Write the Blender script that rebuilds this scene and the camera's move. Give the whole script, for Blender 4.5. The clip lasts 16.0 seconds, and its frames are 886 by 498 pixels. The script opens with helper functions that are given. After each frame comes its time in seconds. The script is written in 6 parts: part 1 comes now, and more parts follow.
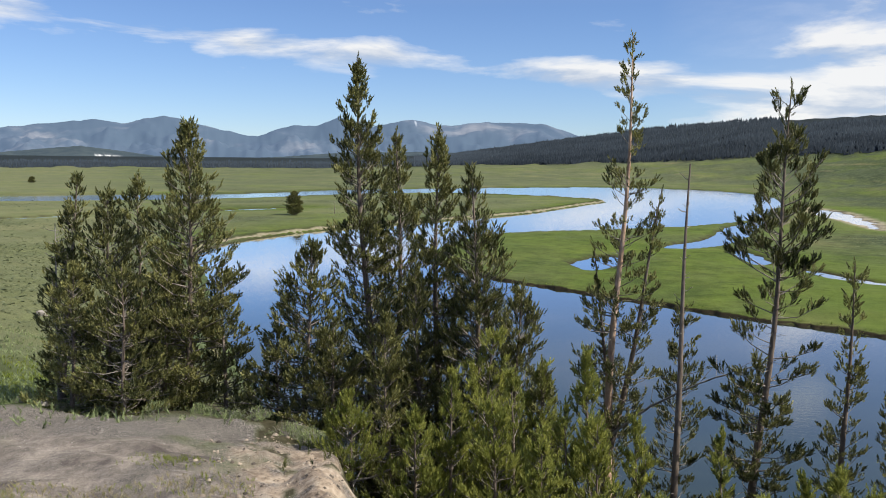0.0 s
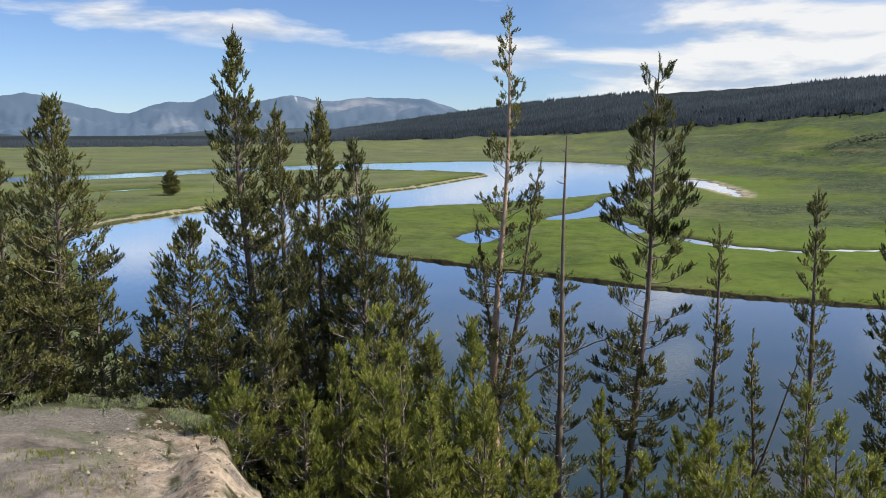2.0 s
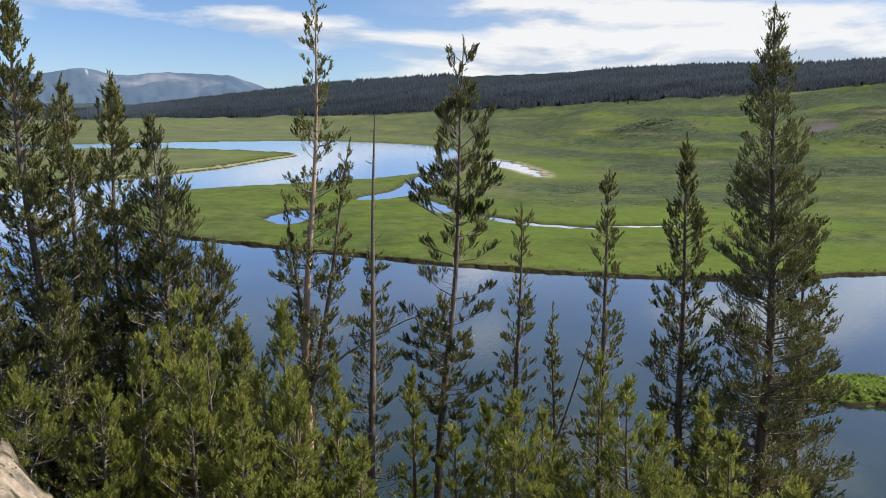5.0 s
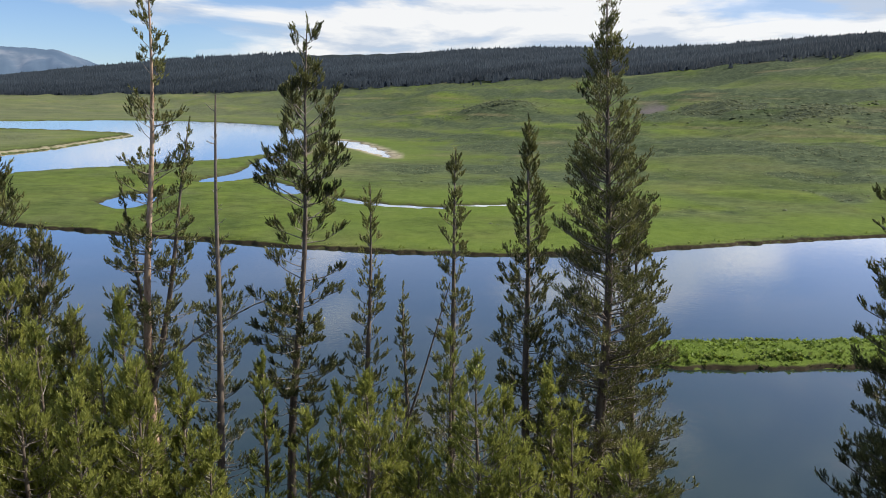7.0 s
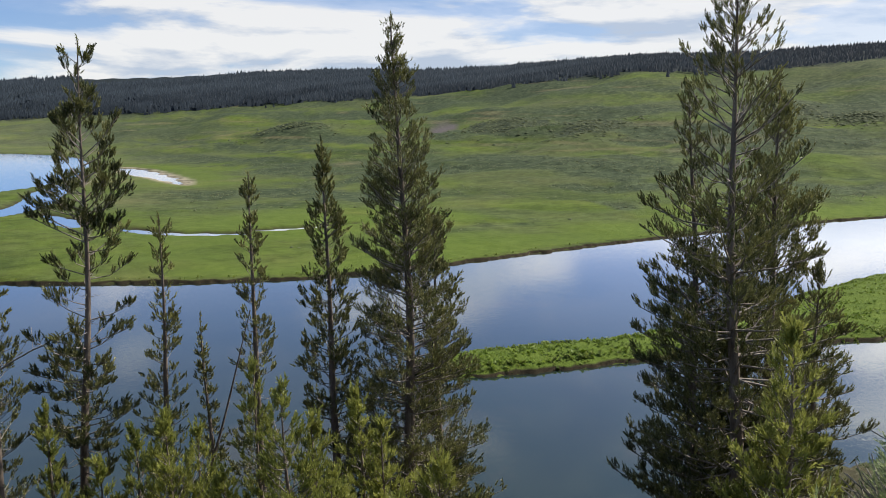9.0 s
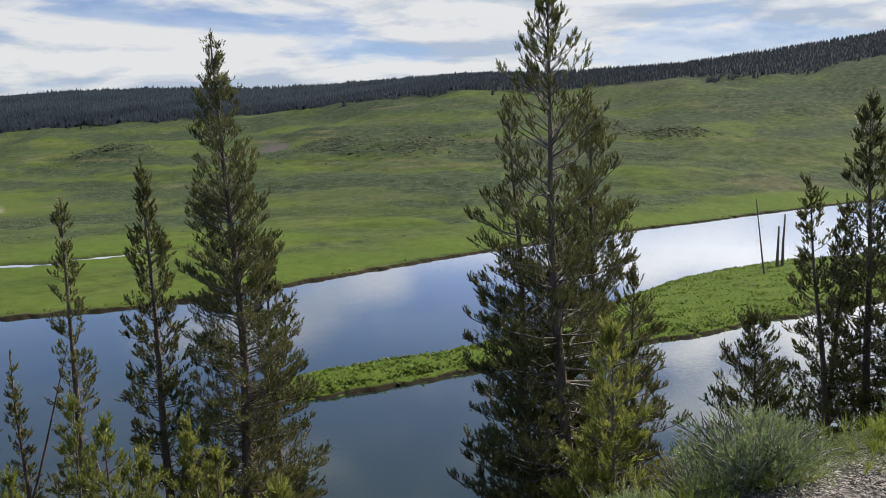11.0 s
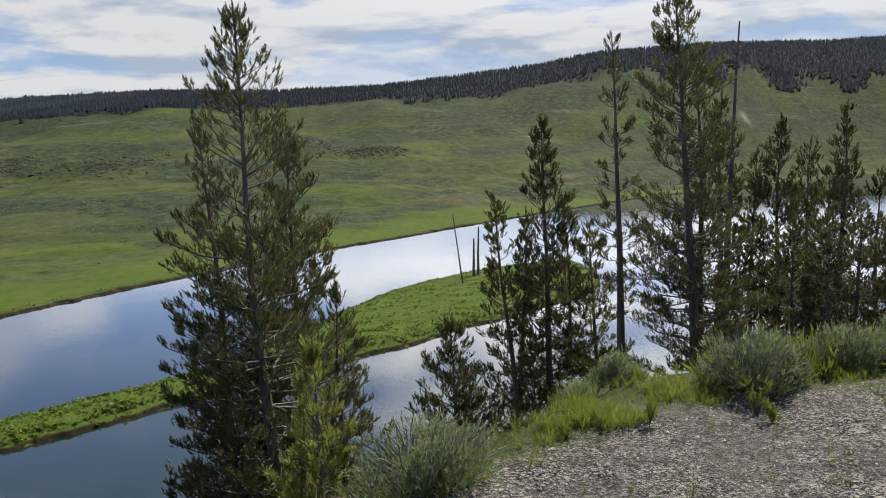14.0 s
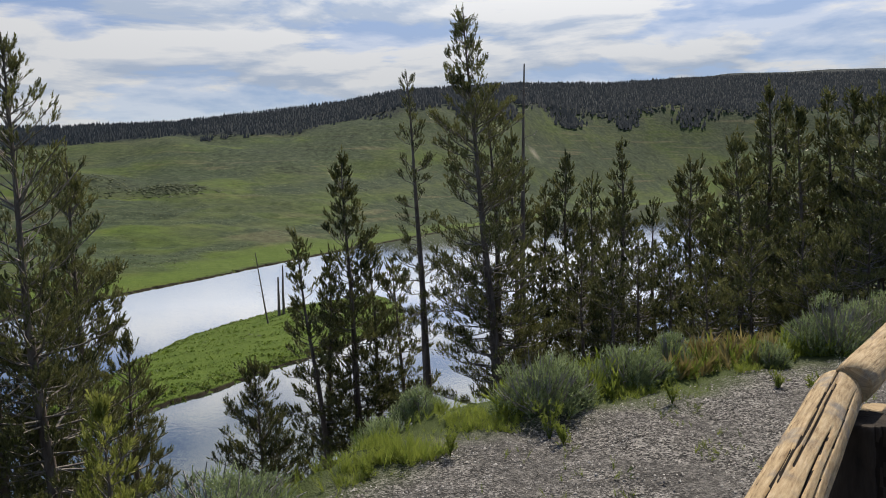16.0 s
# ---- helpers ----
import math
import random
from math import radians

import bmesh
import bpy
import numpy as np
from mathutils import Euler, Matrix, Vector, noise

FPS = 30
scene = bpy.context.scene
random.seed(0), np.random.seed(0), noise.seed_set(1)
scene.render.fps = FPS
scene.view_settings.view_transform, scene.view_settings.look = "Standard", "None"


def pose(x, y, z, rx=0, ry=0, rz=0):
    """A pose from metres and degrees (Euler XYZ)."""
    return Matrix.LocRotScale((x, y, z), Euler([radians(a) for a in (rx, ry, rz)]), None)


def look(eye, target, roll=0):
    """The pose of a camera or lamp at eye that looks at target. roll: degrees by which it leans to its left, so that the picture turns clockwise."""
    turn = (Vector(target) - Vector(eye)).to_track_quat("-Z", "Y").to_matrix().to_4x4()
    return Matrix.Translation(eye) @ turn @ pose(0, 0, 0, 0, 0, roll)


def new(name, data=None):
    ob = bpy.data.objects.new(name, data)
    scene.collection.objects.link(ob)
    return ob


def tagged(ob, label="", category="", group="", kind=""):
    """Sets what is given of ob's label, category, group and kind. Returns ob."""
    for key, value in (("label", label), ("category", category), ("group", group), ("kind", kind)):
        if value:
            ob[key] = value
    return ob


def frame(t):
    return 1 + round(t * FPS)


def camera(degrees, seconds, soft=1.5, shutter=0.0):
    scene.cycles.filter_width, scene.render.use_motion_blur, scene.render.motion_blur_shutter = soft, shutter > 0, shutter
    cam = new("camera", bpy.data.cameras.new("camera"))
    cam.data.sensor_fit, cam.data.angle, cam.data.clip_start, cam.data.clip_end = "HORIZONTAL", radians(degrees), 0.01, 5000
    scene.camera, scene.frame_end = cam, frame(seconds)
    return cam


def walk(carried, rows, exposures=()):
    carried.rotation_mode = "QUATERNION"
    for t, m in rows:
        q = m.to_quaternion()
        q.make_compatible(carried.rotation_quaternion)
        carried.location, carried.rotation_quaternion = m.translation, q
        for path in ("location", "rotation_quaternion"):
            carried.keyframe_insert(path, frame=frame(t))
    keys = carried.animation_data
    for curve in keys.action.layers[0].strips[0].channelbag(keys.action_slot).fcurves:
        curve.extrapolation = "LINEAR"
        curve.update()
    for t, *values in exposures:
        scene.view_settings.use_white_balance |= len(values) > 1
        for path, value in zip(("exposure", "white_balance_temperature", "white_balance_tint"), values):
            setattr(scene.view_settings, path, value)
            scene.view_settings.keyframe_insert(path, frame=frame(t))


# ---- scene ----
cam = camera(56.1, 16.0, 0.95)
PATH = [
    (0, (-0.000, -0.000, 19.000), (0.001, 1.989, 18.794), 0.57),
    (0.5, (0.005, -0.015, 18.991), (0.068, 1.972, 18.767), 0.31),
    (1, (0.012, -0.024, 18.988), (0.140, 1.958, 18.748), 0.06),
    (1.5, (0.020, -0.021, 18.986), (0.222, 1.953, 18.736), -0.04),
    (2, (0.031, -0.011, 18.988), (0.305, 1.953, 18.725), -0.15),
    (2.5, (0.046, 0.001, 18.989), (0.399, 1.952, 18.721), -0.23),
    (3, (0.056, 0.009, 18.984), (0.496, 1.942, 18.721), -0.15),
    (5.5, (0.095, 0.044, 18.975), (0.877, 1.856, 18.651), 1.02),
    (6, (0.106, 0.047, 18.973), (0.968, 1.820, 18.636), 1.23),
    (6.5, (0.114, 0.045, 18.968), (1.046, 1.780, 18.622), 1.17),
    (7, (0.125, 0.041, 18.966), (1.152, 1.721, 18.619), 1.20),
    (7.5, (0.145, 0.032, 18.965), (1.278, 1.643, 18.617), 1.02),
    (8, (0.161, 0.014, 18.963), (1.388, 1.557, 18.627), 0.80),
    (8.5, (0.174, -0.018, 18.962), (1.493, 1.453, 18.652), 0.43),
    (9, (0.189, -0.050, 18.968), (1.590, 1.347, 18.675), -0.08),
    (11.5, (0.259, -0.171, 18.965), (1.968, 0.836, 18.712), -1.22),
    (12, (0.291, -0.207, 18.962), (2.056, 0.698, 18.707), -1.61),
    (12.5, (0.338, -0.231, 18.965), (2.152, 0.573, 18.714), -1.75),
    (13, (0.383, -0.246, 18.955), (2.236, 0.463, 18.702), -1.74),
    (13.5, (0.418, -0.256, 18.951), (2.314, 0.335, 18.710), -1.46),
    (14, (0.434, -0.262, 18.949), (2.365, 0.208, 18.728), -1.19),
    (14.5, (0.444, -0.273, 18.949), (2.398, 0.094, 18.735), -1.56),
    (15, (0.454, -0.288, 18.952), (2.428, -0.034, 18.758), -2.05),
    (15.5, (0.461, -0.303, 18.954), (2.449, -0.172, 18.787), -2.37),
    (16, (0.468, -0.318, 18.956), (2.462, -0.310, 18.809), -1.96),
]
walk(cam, [(t, look(eye, target, roll)) for t, eye, target, roll in PATH], [(0, 0.27), (3, 0.26), (7, 0.29), (9, 0.20), (12, 0.0), (13.5, 0.02), (14.5, -0.17), (16, -0.21)])

# ---- daylight: a high morning sun to the east, thin cloud growing towards it ----
SUN_AZ, SUN_EL = 111.0, 47.0
sun_way = Vector((math.sin(radians(SUN_AZ)) * math.cos(radians(SUN_EL)), math.cos(radians(SUN_AZ)) * math.cos(radians(SUN_EL)), math.sin(radians(SUN_EL))))
sun = new("sun", bpy.data.lights.new("sun", "SUN"))
sun.data.energy, sun.data.angle, sun.data.color = 5.0, radians(0.6), (1.0, 0.93, 0.82)
sun.matrix_world = look(sun_way * 200, (0, 0, 0))


def build_world():
    world = bpy.data.worlds.new("sky")
    scene.world = world
    world.use_nodes = True
    nt = world.node_tree
    nt.nodes.clear()
    N, L = nt.nodes.new, nt.links.new
    out = N("ShaderNodeOutputWorld")
    sky = N("ShaderNodeTexSky")
    sky.sky_type, sky.sun_disc = "NISHITA", False
    sky.sun_elevation, sky.sun_rotation = radians(SUN_EL), radians(SUN_AZ)
    sky.altitude, sky.air_density, sky.dust_density, sky.ozone_density = 1200, 1.0, 0.15, 2.5
    clear = N("ShaderNodeBackground")
    clear.inputs["Strength"].default_value = 0.087
    tone = N("ShaderNodeMix")
    tone.data_type, tone.blend_type = "RGBA", "MULTIPLY"
    tone.inputs["Factor"].default_value = 1.0
    tone.inputs["B"].default_value = (0.86, 0.975, 1.22, 1)
    L(sky.outputs[0], tone.inputs["A"])
    L(tone.outputs["Result"], clear.inputs["Color"])
    co = N("ShaderNodeTexCoord")
    sep = N("ShaderNodeSeparateXYZ")
    L(co.outputs["Generated"], sep.inputs[0])

    def m(op, a, b=None, clamp=False):
        n = N("ShaderNodeMath")
        n.operation, n.use_clamp = op, clamp
        for i, v in enumerate((a, b)):
            if v is None:
                continue
            if isinstance(v, (int, float)):
                n.inputs[i].default_value = v
            else:
                L(v, n.inputs[i])
        return n.outputs[0]

    x, y, z = sep.outputs
    bearing, rise = m("ARCTAN2", x, y), m("ARCSINE", z)
    comb = N("ShaderNodeCombineXYZ")
    L(m("MULTIPLY", bearing, 2.6), comb.inputs[0]), L(m("MULTIPLY", rise, 11.0), comb.inputs[1])

    def clouds(scale, detail, rough, off, dist=0.25):
        mp = N("ShaderNodeMapping")
        mp.inputs["Location"].default_value = off
        L(comb.outputs[0], mp.inputs[0])
        n = N("ShaderNodeTexNoise")
        n.inputs["Scale"].default_value, n.inputs["Detail"].default_value = scale, detail
        n.inputs["Roughness"].default_value, n.inputs["Distortion"].default_value = rough, dist
        L(mp.outputs[0], n.inputs["Vector"])
        return n.outputs["Fac"]

    body = clouds(1.7, 8, 0.56, (2.3, 0.4, 0))
    above = clouds(1.7, 8, 0.56, (2.3, 0.56, 0))
    layer = clouds(0.8, 4, 0.5, (5.1, 3.3, 0))
    # little cloud to the north but for one streak, a white sheet to the north-east, broken cumulus to the east
    amount = N("ShaderNodeValToRGB")
    stops = [(-180, 0.35), (-60, 0.36), (-24, 0.50), (6, 0.50), (17, 0.50), (26, 0.64), (36, 0.74), (62, 0.74), (78, 0.72), (95, 0.69), (130, 0.52), (180, 0.38)]
    els = amount.color_ramp.elements
    while len(els) < len(stops):
        els.new(0.5)
    for e, (deg, v) in zip(els, stops):
        e.position, e.color = (deg + 180) / 360, (v, v, v, 1)
    L(m("ADD", m("MULTIPLY", bearing, 0.5 / math.pi), 0.5), amount.inputs[0])
    north = m("SUBTRACT", 1.0, m("MULTIPLY", m("SUBTRACT", bearing, radians(8)), 1 / radians(14), True), True)
    off = m("MULTIPLY", m("SUBTRACT", m("SUBTRACT", rise, radians(6.5)), m("MULTIPLY", bearing, -0.085)), 1 / radians(1.25))
    streak = m("POWER", 2.718, m("MULTIPLY", m("MULTIPLY", off, off), -1.0))
    dens = m("ADD", m("MULTIPLY", body, 0.72), m("MULTIPLY", layer, 0.28))
    dens = m("ADD", dens, m("MULTIPLY", m("SUBTRACT", amount.outputs[0], 0.5), 0.55))
    dens = m("ADD", m("SUBTRACT", dens, m("MULTIPLY", north, 0.13)), m("MULTIPLY", m("MULTIPLY", north, streak), 0.215))
    dens = m("SUBTRACT", dens, m("MULTIPLY", m("MULTIPLY", m("SUBTRACT", rise, 0.17), 5.0, True), m("MULTIPLY", m("MULTIPLY", m("MULTIPLY", m("SUBTRACT", bearing, radians(6)), 1 / radians(20), True), m("SUBTRACT", 1.0, m("MULTIPLY", m("SUBTRACT", bearing, radians(66)), 1 / radians(14), True))), 0.21)))
    east = m("MULTIPLY", m("SUBTRACT", bearing, radians(14)), 1 / radians(14), True)
    dens = m("ADD", dens, m("MULTIPLY", m("MULTIPLY", east, m("SUBTRACT", 1.0, m("MULTIPLY", rise, 1 / 0.11, True))), 0.10))
    ramp = N("ShaderNodeValToRGB")
    ramp.color_ramp.elements[0].position, ramp.color_ramp.elements[1].position = 0.475, 0.60
    L(dens, ramp.inputs[0])
    cover = m("MAXIMUM", m("MULTIPLY", ramp.outputs[0], 0.9), m("MULTIPLY", m("ADD", m("MULTIPLY", east, 0.34), m("MULTIPLY", m("MULTIPLY", m("SUBTRACT", bearing, radians(46)), 1 / radians(24), True), 0.30)), m("SUBTRACT", 1.0, m("MULTIPLY", m("SUBTRACT", rise, 0.16), 5.0, True))))
    # a thin milky veil higher up
    cover = m("MAXIMUM", cover, m("MULTIPLY", m("MULTIPLY", m("SUBTRACT", rise, 0.18), 10.0, True), 0.16))
    shade = N("ShaderNodeValToRGB")
    shade.color_ramp.elements[0].position, shade.color_ramp.elements[1].position = 0.30, 0.62
    shade.color_ramp.elements[0].color = (0.56, 0.64, 0.77, 1)
    shade.color_ramp.elements[1].color = (1.0, 0.99, 0.97, 1)
    # bright tops, greyer undersides and thick hearts
    L(m("ADD", m("MULTIPLY", m("SUBTRACT", body, above), 2.2), m("SUBTRACT", 1.0, m("MULTIPLY", layer, 1.0))), shade.inputs[0])
    cl = N("ShaderNodeBackground")
    # the cloud thins and glows towards the sun
    near_sun = N("ShaderNodeVectorMath")
    near_sun.operation = "DOT_PRODUCT"
    near_sun.inputs[1].default_value = sun_way
    L(co.outputs["Generated"], near_sun.inputs[0])
    L(m("ADD", 0.80, m("MULTIPLY", m("MULTIPLY", m("MULTIPLY", m("SUBTRACT", near_sun.outputs["Value"], 0.5), 1 / 0.35, True), m("MULTIPLY", m("SUBTRACT", rise, 0.13), 1 / 0.2, True)), 0.8)), cl.inputs["Strength"])
    L(shade.outputs[0], cl.inputs["Color"])
    mix = N("ShaderNodeMixShader")
    L(cover, mix.inputs[0]), L(clear.outputs[0], mix.inputs[1]), L(cl.outputs[0], mix.inputs[2])
    L(mix.outputs[0], out.inputs[0])


build_world()

# ---- materials ----


class Mat:
    """A node material with a Principled surface and short helpers."""

    def __init__(self, name, rough=0.8, spec=0.3):
        self.mat = bpy.data.materials.new(name)
        self.mat.use_nodes = True
        self.nt = self.mat.node_tree
        self.bsdf = self.nt.nodes["Principled BSDF"]
        self.bsdf.inputs["Roughness"].default_value = rough
        self.bsdf.inputs["Specular IOR Level"].default_value = spec
        self.coord = self.nt.nodes.new("ShaderNodeTexCoord").outputs["Object"]

    def n(self, kind):
        return self.nt.nodes.new(kind)

    def link(self, a, b):
        self.nt.links.new(a, b)

    def noise(self, scale, detail=4, rough=0.55, stretch=None, dist=0.0):
        t = self.n("ShaderNodeTexNoise")
        t.inputs["Scale"].default_value, t.inputs["Detail"].default_value = scale, detail
        t.inputs["Roughness"].default_value, t.inputs["Distortion"].default_value = rough, dist
        src = self.coord
        if stretch:
            mp = self.n("ShaderNodeMapping")
            mp.inputs["Scale"].default_value = stretch
            self.link(src, mp.inputs[0])
            src = mp.outputs[0]
        self.link(src, t.inputs["Vector"])
        return t.outputs["Fac"]

    def ramp(self, fac, *stops):
        r = self.n("ShaderNodeValToRGB")
        els = r.color_ramp.elements
        while len(els) < len(stops):
            els.new(0.5)
        for e, (pos, col) in zip(els, stops):
            e.position = pos
            e.color = (*col, 1) if len(col) == 3 else col
        self.link(fac, r.inputs[0])
        return r.outputs[0]

    def step(self, fac, lo, hi):
        r = self.n("ShaderNodeMapRange")
        r.inputs["From Min"].default_value, r.inputs["From Max"].default_value = lo, hi
        r.interpolation_type = "SMOOTHSTEP"
        self.link(fac, r.inputs["Value"])
        return r.outputs[0]

    def mix(self, fac, a, b, blend="MIX"):
        x = self.n("ShaderNodeMix")
        x.data_type, x.blend_type = "RGBA", blend
        for sock, v in ((x.inputs["Factor"], fac), (x.inputs["A"], a), (x.inputs["B"], b)):
            if isinstance(v, (int, float)):
                sock.default_value = v
            elif isinstance(v, tuple):
                sock.default_value = (*v, 1)
            else:
                self.link(v, sock)
        return x.outputs["Result"]

    def mul(self, a, b):
        x = self.n("ShaderNodeMath")
        x.operation = "MULTIPLY"
        for sock, v in zip(x.inputs, (a, b)):
            if isinstance(v, (int, float)):
                sock.default_value = v
            else:
                self.link(v, sock)
        return x.outputs[0]

    def attr(self, name):
        a = self.n("ShaderNodeAttribute")
        a.attribute_name = name
        return a.outputs["Fac"]

    def color(self, c):
        if isinstance(c, tuple):
            self.bsdf.inputs["Base Color"].default_value = (*c, 1)
        else:
            self.link(c, self.bsdf.inputs["Base Color"])
        return self

    def bump(self, height, strength=0.4, distance=0.05):
        b = self.n("ShaderNodeBump")
        b.inputs["Strength"].default_value, b.inputs["Distance"].default_value = strength, distance
        self.link(height, b.inputs["Height"])
        self.link(b.outputs[0], self.bsdf.inputs["Normal"])
        return self


def ground_material():
    g = Mat("valley_ground", 0.95, 0.1)
    mid = g.noise(0.05, 6, 0.65, (1, 1, 0.2), 0.4)
    low = g.noise(0.011, 4, 0.6, (1, 1, 0.2), 0.5)
    fine = g.noise(0.6, 6, 0.7)
    spot = g.noise(0.22, 5, 0.75)
    tiny = g.noise(6.0, 5, 0.7)
    # belts that follow the lie of the slope
    belt = g.noise(1.0, 5, 0.62, (0.0075, 0.0075, 0.10), 0.5)
    turned = g.n("ShaderNodeMapping")
    turned.inputs["Rotation"].default_value, turned.inputs["Scale"].default_value = (0, 0, radians(55)), (0.018, 0.0075, 0.02)
    g.link(g.coord, turned.inputs[0])
    strip = g.n("ShaderNodeTexNoise")
    strip.inputs["Scale"].default_value, strip.inputs["Detail"].default_value, strip.inputs["Roughness"].default_value = 1.0, 6, 0.62
    g.link(turned.outputs[0], strip.inputs["Vector"])
    level = g.n("ShaderNodeMath")
    level.operation = "MAXIMUM"
    g.link(belt, level.inputs[0]), g.link(strip.outputs["Fac"], level.inputs[1])
    belt_b = g.noise(1.0, 5, 0.62, (0.016, 0.016, 0.40), 0.5)
    grass = g.ramp(mid, (0.25, (0.046, 0.074, 0.013)), (0.5, (0.082, 0.116, 0.018)), (0.75, (0.122, 0.141, 0.032)))
    grass = g.mix(g.step(low, 0.40, 0.62), grass, g.ramp(mid, (0.3, (0.055, 0.078, 0.022)), (0.7, (0.095, 0.108, 0.042))))
    sage = g.ramp(g.mix(0.5, spot, fine), (0.38, (0.036, 0.052, 0.022)), (0.5, (0.066, 0.084, 0.038)), (0.62, (0.105, 0.122, 0.058)))
    c = g.mix(g.mul(g.step(belt_b, 0.48, 0.58), 0.45), grass, g.ramp(fine, (0.3, (0.056, 0.072, 0.030)), (0.7, (0.094, 0.106, 0.054))))
    c = g.mix(g.mul(g.attr("sage"), 0.5), c, sage)
    c = g.mix(g.mul(g.attr("sage"), g.step(g.mix(0.45, level.outputs[0], g.mix(0.4, belt_b, spot)), 0.44, 0.54)), c, sage)
    c = g.mix(g.mul(g.attr("sage"), 0.8), c, g.mix(1.0, c, (0.64, 0.71, 0.75), "MULTIPLY"))
    dry = g.ramp(tiny, (0.3, (0.16, 0.13, 0.060)), (0.7, (0.24, 0.20, 0.11)))
    c = g.mix(g.mul(g.step(g.noise(1.0, 4, 0.6, (0.012, 0.012, 0.25)), 0.57, 0.70), 0.45), c, dry)
    c = g.mix(0.75, c, g.ramp(g.mix(0.4, spot, fine), (0.32, (0.20, 0.20, 0.20)), (0.68, (0.80, 0.80, 0.80))), "OVERLAY")
    # dark brush on the mounds, and the painted dimming of the eastern hillside
    mound_and_dim = g.ramp(spot, (0.40, (0.020, 0.028, 0.015)), (0.52, (0.050, 0.062, 0.032)), (0.66, (0.095, 0.110, 0.054)))
    c = g.mix(g.attr("mound_and_dim"), c, mound_and_dim)
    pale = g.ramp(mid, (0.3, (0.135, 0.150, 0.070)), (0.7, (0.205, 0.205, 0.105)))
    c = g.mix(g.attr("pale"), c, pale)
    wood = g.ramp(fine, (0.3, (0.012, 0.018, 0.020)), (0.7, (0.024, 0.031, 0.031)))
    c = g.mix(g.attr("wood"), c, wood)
    lush = g.ramp(fine, (0.3, (0.070, 0.110, 0.016)), (0.7, (0.120, 0.165, 0.028)))
    c = g.mix(g.attr("lush"), c, lush)
    litter = g.ramp(g.mix(0.5, fine, tiny), (0.36, (0.030, 0.027, 0.016)), (0.64, (0.105, 0.092, 0.055)))
    c = g.mix(g.attr("litter"), c, litter)
    sand = g.ramp(fine, (0.3, (0.28, 0.235, 0.165)), (0.7, (0.50, 0.44, 0.34)))
    c = g.mix(g.attr("sand"), c, sand)
    pebble = g.n("ShaderNodeTexVoronoi")
    pebble.inputs["Scale"].default_value = 85.0
    g.link(g.coord, pebble.inputs["Vector"])
    stone = g.ramp(pebble.outputs["Color"], (0.3, (0.036, 0.033, 0.030)), (0.5, (0.128, 0.117, 0.104)), (0.7, (0.36, 0.33, 0.29)))
    patch = g.noise(1.1, 6, 0.65)
    gravel = g.mix(g.mul(g.step(patch, 0.40, 0.66), 0.7), stone, g.ramp(tiny, (0.3, (0.070, 0.064, 0.057)), (0.7, (0.180, 0.164, 0.146))))
    gravel = g.mix(0.6, gravel, g.ramp(g.noise(16.0, 3, 0.6), (0.35, (0.22, 0.22, 0.22)), (0.65, (0.80, 0.80, 0.80))), "OVERLAY")
    c = g.mix(g.attr("gravel"), c, gravel)
    scree = g.ramp(fine, (0.3, (0.085, 0.074, 0.072)), (0.7, (0.15, 0.13, 0.122)))
    c = g.mix(g.attr("scree"), c, scree)
    dirt = g.ramp(patch, (0.34, (0.12, 0.103, 0.092)), (0.5, (0.255, 0.222, 0.190)), (0.66, (0.42, 0.365, 0.305)))
    dirt = g.mix(0.85, dirt, g.ramp(g.mix(0.5, tiny, stone), (0.25, (0.25, 0.25, 0.25)), (0.6, (0.75, 0.75, 0.75))), "OVERLAY")
    c = g.mix(g.attr("dirt"), c, dirt)
    clay = g.ramp(g.mix(0.5, g.mix(0.5, patch, fine), tiny), (0.40, (0.17, 0.13, 0.095)), (0.5, (0.36, 0.285, 0.21)), (0.60, (0.54, 0.45, 0.35)))
    c = g.mix(g.attr("clay"), c, clay)
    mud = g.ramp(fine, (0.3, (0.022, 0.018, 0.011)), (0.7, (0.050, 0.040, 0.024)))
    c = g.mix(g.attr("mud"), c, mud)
    g.color(c)
    h = g.mix(0.5, fine, g.mix(0.5, tiny, pebble.outputs["Distance"]))
    g.bump(h, 0.8, 0.06)
    return g.mat


